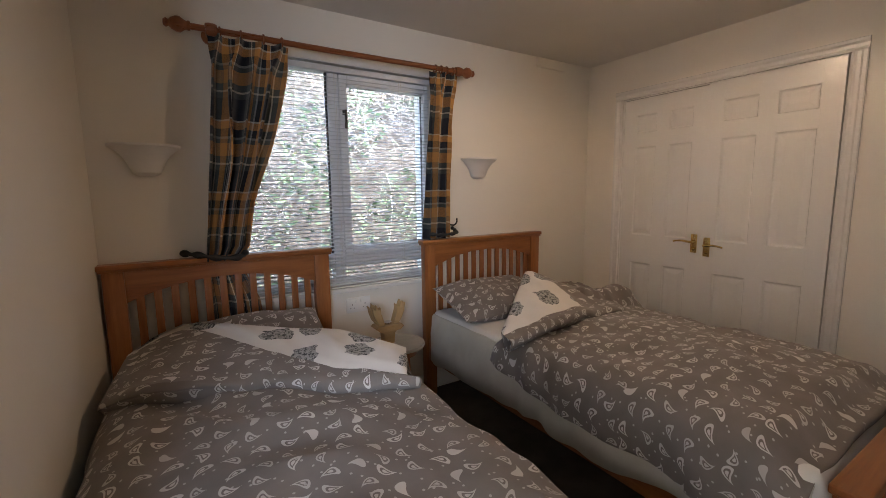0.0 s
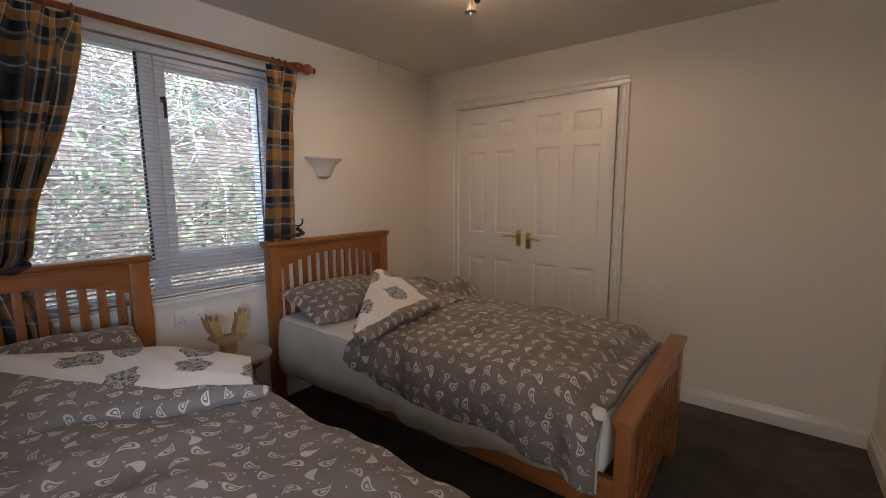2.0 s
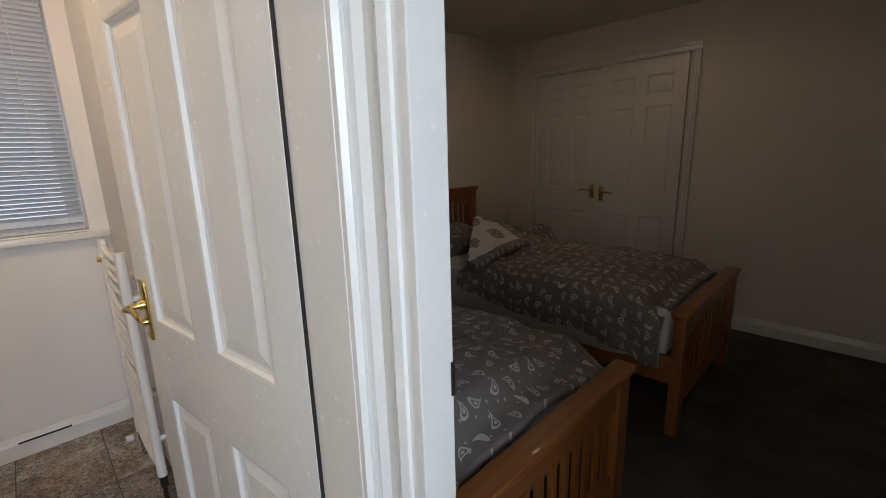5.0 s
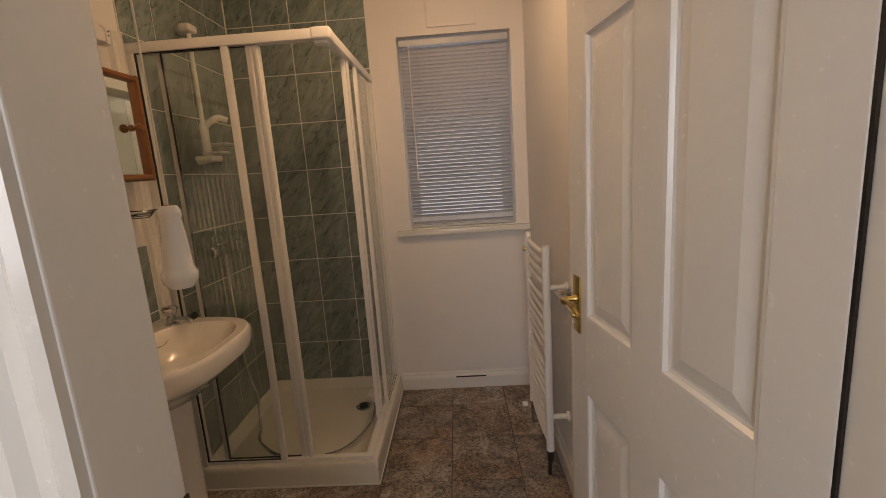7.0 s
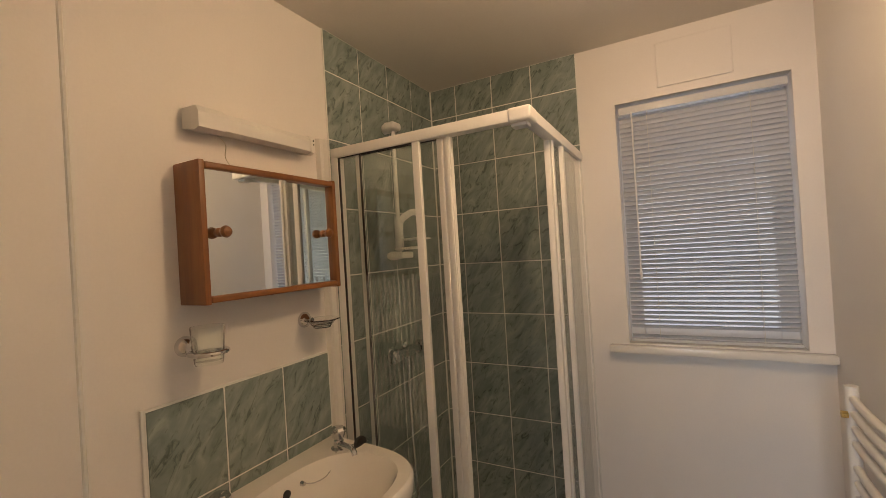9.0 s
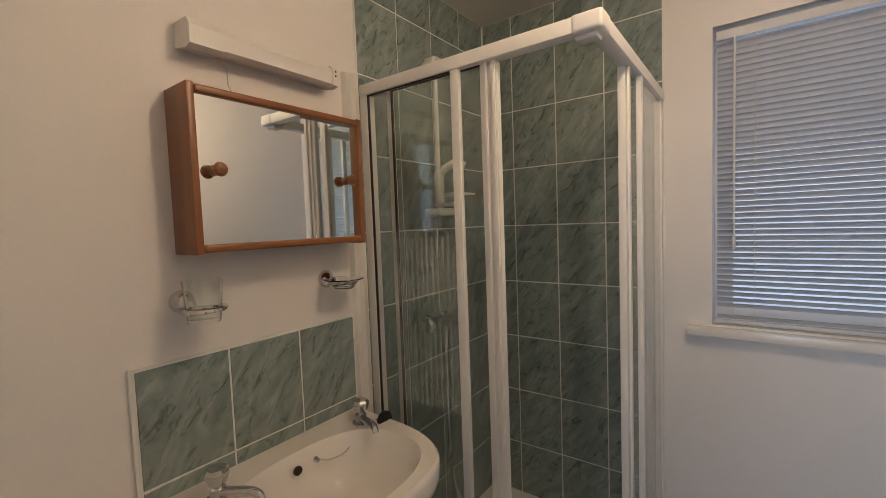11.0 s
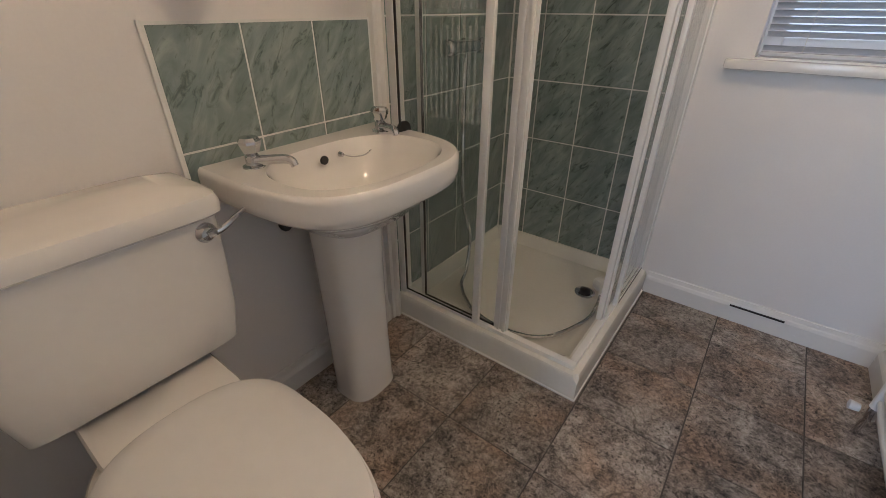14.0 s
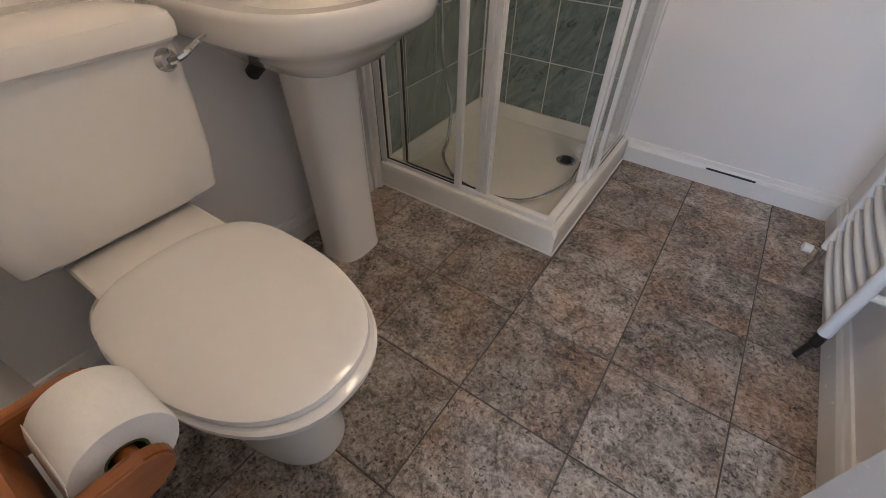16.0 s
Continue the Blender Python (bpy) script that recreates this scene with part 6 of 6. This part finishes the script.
def towel_radiator():
    x, ya, yb, z0, z1 = 1.562, -0.855, -0.45, 0.145, 1.03
    th = thing("towel_radiator", (x, -0.78, z0), "white ladder towel radiator on the wall", "towel radiator")
    for y in (ya, yb):
        part("upright", tube(bmesh.new(), [(x, y, z0), (x, y, z1)], 0.0165, 14), ALU, th, "", True)
        part("wall_bracket", lathe(bmesh.new(), [(0.0, 0.0), (0.011, 0.0), (0.011, 0.07), (0.02, 0.07), (0.02, 0.083), (0, 0.083)], (x, y, 0.86), 14, "X"), ALU, th, "", True)
        part("wall_bracket", lathe(bmesh.new(), [(0.0, 0.0), (0.011, 0.0), (0.011, 0.07), (0.02, 0.07), (0.02, 0.083), (0, 0.083)], (x, y, 0.30), 14, "X"), ALU, th, "", True)
        bm = lathe(bmesh.new(), [(0, 0.145), (0.014, 0.145), (0.014, 0.10), (0.011, 0.095), (0.0, 0.095)], (x, y, 0), 14)
        tube(bm, [(x, y, 0.105), (x + 0.001, y + 0.02, 0.06), (x + 0.004, y + 0.04, 0.0)], 0.009, 10)
        part("valve", bm, DARK if y == ya else CHROME, th, "dark metal valve and pipe", True)
    part("valve_cap", lathe(bmesh.new(), [(0, -0.03), (0.013, -0.03), (0.015, -0.055), (0.0, -0.06)], (x - 0.0, yb, 0.125), 14, "X"), PLASTIC, th, "white valve cap", True)
    part("bleed_cap", lathe(bmesh.new(), [(0, 0), (0.010, 0), (0.010, -0.014), (0, -0.016)], (x - 0.014, yb - 0.01, 0.95), 12, "X"), BRASS, th, "", True)
    me = to_mesh("bar", tube(bmesh.new(), [(x, ya + 0.01, 0), (x - 0.006, ya + 0.10, 0), (x - 0.008, (ya + yb) / 2, 0), (x - 0.006, yb - 0.10, 0), (x, yb - 0.01, 0)], 0.0105, 10), ALU, True)
    zs = [0.175 + i * 0.042 for i in range(9)] + [0.59 + i * 0.042 for i in range(6)] + [0.87 + i * 0.042 for i in range(4)]
    for z in zs:
        piece("bar", me, pose(0, 0, z), th)


towel_radiator()


def towel_bar():
    th = thing("towel_rail", (1.60, -1.1, 0.86), "short chrome towel bar on the wall beside the radiator", "towel rail")
    for y in (-0.915, -1.265):
        part("bracket", lathe(bmesh.new(), [(0.0, 0.0), (0.022, 0.0), (0.022, -0.008), (0.010, -0.02), (0.009, -0.06), (0.0, -0.062)], (BATH_X1, y, 0.855), 18, "X"), CHROME, th, "", True)
    part("bar", tube(bmesh.new(), [(1.592, -0.89, 0.855), (1.592, -1.28, 0.855)], 0.008, 12), CHROME, th, "", True)


towel_bar()


def roll_holder():
    """Two rounded wooden arms from the wall with a roll of paper between them."""
    cx, cy, cz = 0.687, -2.015, 0.582
    th = thing("toilet_roll_holder", (cx, DOOR_Y, cz), "pine toilet roll holder on the wall", "toilet roll holder")
    part("back_board", boxed(cx - 0.095, cx + 0.095, DOOR_Y, DOOR_Y + 0.016, cz - 0.05, cz + 0.05, 0.006), OAK["Z"], th, "", True)
    for s in (-1, 1):
        out = [(DOOR_Y + 0.014, cz - 0.035), (DOOR_Y + 0.014, cz + 0.035)]
        for i in range(13):
            a = math.pi / 2 - math.pi * i / 12
            out.append((cy + 0.006 + 0.026 * math.cos(a), cz + 0.026 * math.sin(a)))
        bm = extrude(bmesh.new(), out, "X", cx + s * 0.078 - 0.010, cx + s * 0.078 + 0.010)
        bmesh.ops.bevel(bm, geom=list(bm.edges), offset=0.004, segments=2, affect="EDGES")
        part("arm", bm, OAK["Y"], th, "", True)
    part("spindle", tube(bmesh.new(), [(cx - 0.07, cy, cz), (cx + 0.07, cy, cz)], 0.011, 12), OAK["Y"], th, "", True)
    r = thing("toilet_roll", (cx, cy, cz), "white toilet roll with a loose sheet hanging behind", "toilet roll")
    bm = lathe(bmesh.new(), [(0.022, -0.05), (0.052, -0.05), (0.054, -0.046), (0.054, 0.046), (0.052, 0.05), (0.022, 0.05), (0.022, -0.05)], (cx, cy, cz), 40, "X")
    part("paper", bm, PAPER, r, "", True)
    part("core", lathe(bmesh.new(), [(0.0215, -0.05), (0.0215, 0.05), (0.019, 0.05), (0.019, -0.05), (0.0215, -0.05)], (cx, cy, cz), 24, "X"), CARD, r, "green card core", True)
    rows = [[(x, y, z) for x in (cx - 0.05, cx, cx + 0.05)] for y, z in ((cy - 0.045, cz + 0.032), (cy - 0.056, cz), (cy - 0.055, cz - 0.06), (cy - 0.05, cz - 0.12))]
    ob = part("loose_sheet", sheet(rows), PAPER, r, "", True)
    ob.modifiers.new("thickness", "SOLIDIFY").thickness = 0.001


roll_holder()


def pull_cord():
    x, y = 0.845, -1.943
    th = thing("light_pull", (x, y, CEILING), "white porcelain light pull on a cord", "light pull")
    part("ceiling_switch", boxed(x - 0.04, x + 0.04, y - 0.04, y + 0.04, CEILING - 0.035, CEILING, 0.008), PLASTIC, th, "", True)
    part("cord", tube(bmesh.new(), [(x, y, CEILING - 0.035), (x, y, 1.31)], 0.0014, 6), CORD, th, "", True)
    prof = [(0.0, 1.318), (0.010, 1.317), (0.0145, 1.310), (0.0145, 1.303), (0.0125, 1.299), (0.0145, 1.285), (0.0165, 1.262), (0.0185, 1.235), (0.020, 1.230), (0.0225, 1.226), (0.0225, 1.219), (0.021, 1.213), (0.015, 1.205), (0.0, 1.203)]
    part("pull", lathe(bmesh.new(), prof, (x, y, 0), 24), PORCELAIN, th, "glazed white pull", True)


pull_cord()
single("vent_cover", boxed(1.118, 1.39, -0.008, -0.001, 2.125, 2.315, 0.004), BATH_WALL, "painted square vent cover above the window", "vent cover", smooth=False)
single("floor_vent", boxed(1.155, 1.345, -0.0215, -0.0165, 0.072, 0.079), DARK, "narrow dark slot vent in the skirting board", "vent", smooth=False)
bm = extrude(bmesh.new(), [(0.0, -0.846), (0.026, -0.846), (0.030, -0.862), (0.018, -0.872), (0.018, -0.888), (0.0, -0.894)], "Z", 0, 1.925)
structure("trim_shower", bm, GLOSS, "white moulded strip beside the shower")
bm = lathe(bmesh.new(), [(0.0, 0), (0.15, 0), (0.15, -0.02), (0.135, -0.03), (0.0, -0.03)], (1.12, -1.0, CEILING), 32)
single("ceiling_light", bm, PLASTIC, "white round ceiling light base, lit", "ceiling light")

# ---- pieces: wall tiles and floor tiles ----
TW, THT = 0.2065, 0.2645
Z_LINES = [0.098] + [0.3515 + THT * i for i in range(8)] + [CEILING]


def tile_mesh(w, h):
    """One glazed tile with eased edges, lying in x and z, its face towards -y."""
    bm = bmesh.new()
    rings = []
    for ins, dep in ((0, 0), (0, 0.0012), (0.0012, 0.0022)):
        rings.append([(x, -dep, z) for x, z in ((ins, ins), (w - ins, ins), (w - ins, h - ins), (ins, h - ins))])
    loft(bm, rings)
    return to_mesh("tile", bm, TILE)


def tiled(name, spans, zs, m_of, backing, label):
    base = tagged(structure(name, backing, GROUT, label), category="tiled wall")
    made = {}
    g = 0.0052
    for a, b in spans:
        for c, d in zip(zs, zs[1:]):
            w, h = b - a - g, d - c - g
            if w < 0.01 or h < 0.01:
                continue
            key = (round(w, 4), round(h, 4))
            if key not in made:
                made[key] = tile_mesh(*key)
            piece("tile", made[key], m_of(a + g / 2, c + g / 2), base)
    return base


tiled("wall_tiles_back", [(0.008, 0.158), (0.158, 0.158 + TW), (0.158 + TW, 0.158 + 2 * TW), (0.158 + 2 * TW, 0.787)], Z_LINES, lambda a, z: pose(a, -0.0045, z), boxed(0.0, 0.788, -0.0045, 0.0, 0.098, CEILING), "sea-green marbled tiles with pale joints behind the shower")
tiled("wall_tiles_side", [(-0.826, -0.622), (-0.622, -0.416), (-0.416, -0.209), (-0.209, -0.012)], Z_LINES, lambda a, z: pose(0.0045, a, z, 0, 0, 90), boxed(0.0, 0.0045, -0.828, -0.0045, 0.098, CEILING), "sea-green marbled tiles on the shower side wall")
tiled("wall_tiles_splash", [(-1.511 + 0.205 * i, -1.511 + 0.205 * (i + 1)) for i in range(3)], [0.79, 0.872, 1.139], lambda a, z: pose(0.0045, a, z, 0, 0, 90), boxed(0.0, 0.0045, -1.515, -0.892, 0.79, 1.143), "splashback of sea-green marbled tiles")

structure("trim_splash", boxed(0.0, 0.009, -1.5215, -1.5152, 0.79, 1.146, 0.002), PLASTIC, "white plastic edge strip of the splashback")
FP, FG = 0.3115, 0.0045
floor_meshes = {}
xs = sorted([1.131 + FP * i for i in range(-4, 3)])
ys = sorted([-1.1475 + FP * i for i in range(-4, 5)])
for x in xs:
    for y in ys:
        a, b = max(x, 0.0) + FG / 2, min(x + FP, BATH_X1) - FG / 2
        c, d = max(y, -2.14) + FG / 2, min(y + FP, 0.0) - FG / 2
        if b - a < 0.02 or d - c < 0.02:
            continue
        key = (round(b - a, 4), round(d - c, 4))
        if key not in floor_meshes:
            bm = bmesh.new()
            loft(bm, [[(u, v, z) for u, v in ((i, i), (key[0] - i, i), (key[0] - i, key[1] - i), (i, key[1] - i))] for i, z in ((0, -0.004), (0, -0.0015), (0.003, 0.0))])
            floor_meshes[key] = to_mesh("floor_tile", bm, FLOOR_TILE)
        piece("floor_tile", floor_meshes[key], pose(a, c, 0), FLOOR)
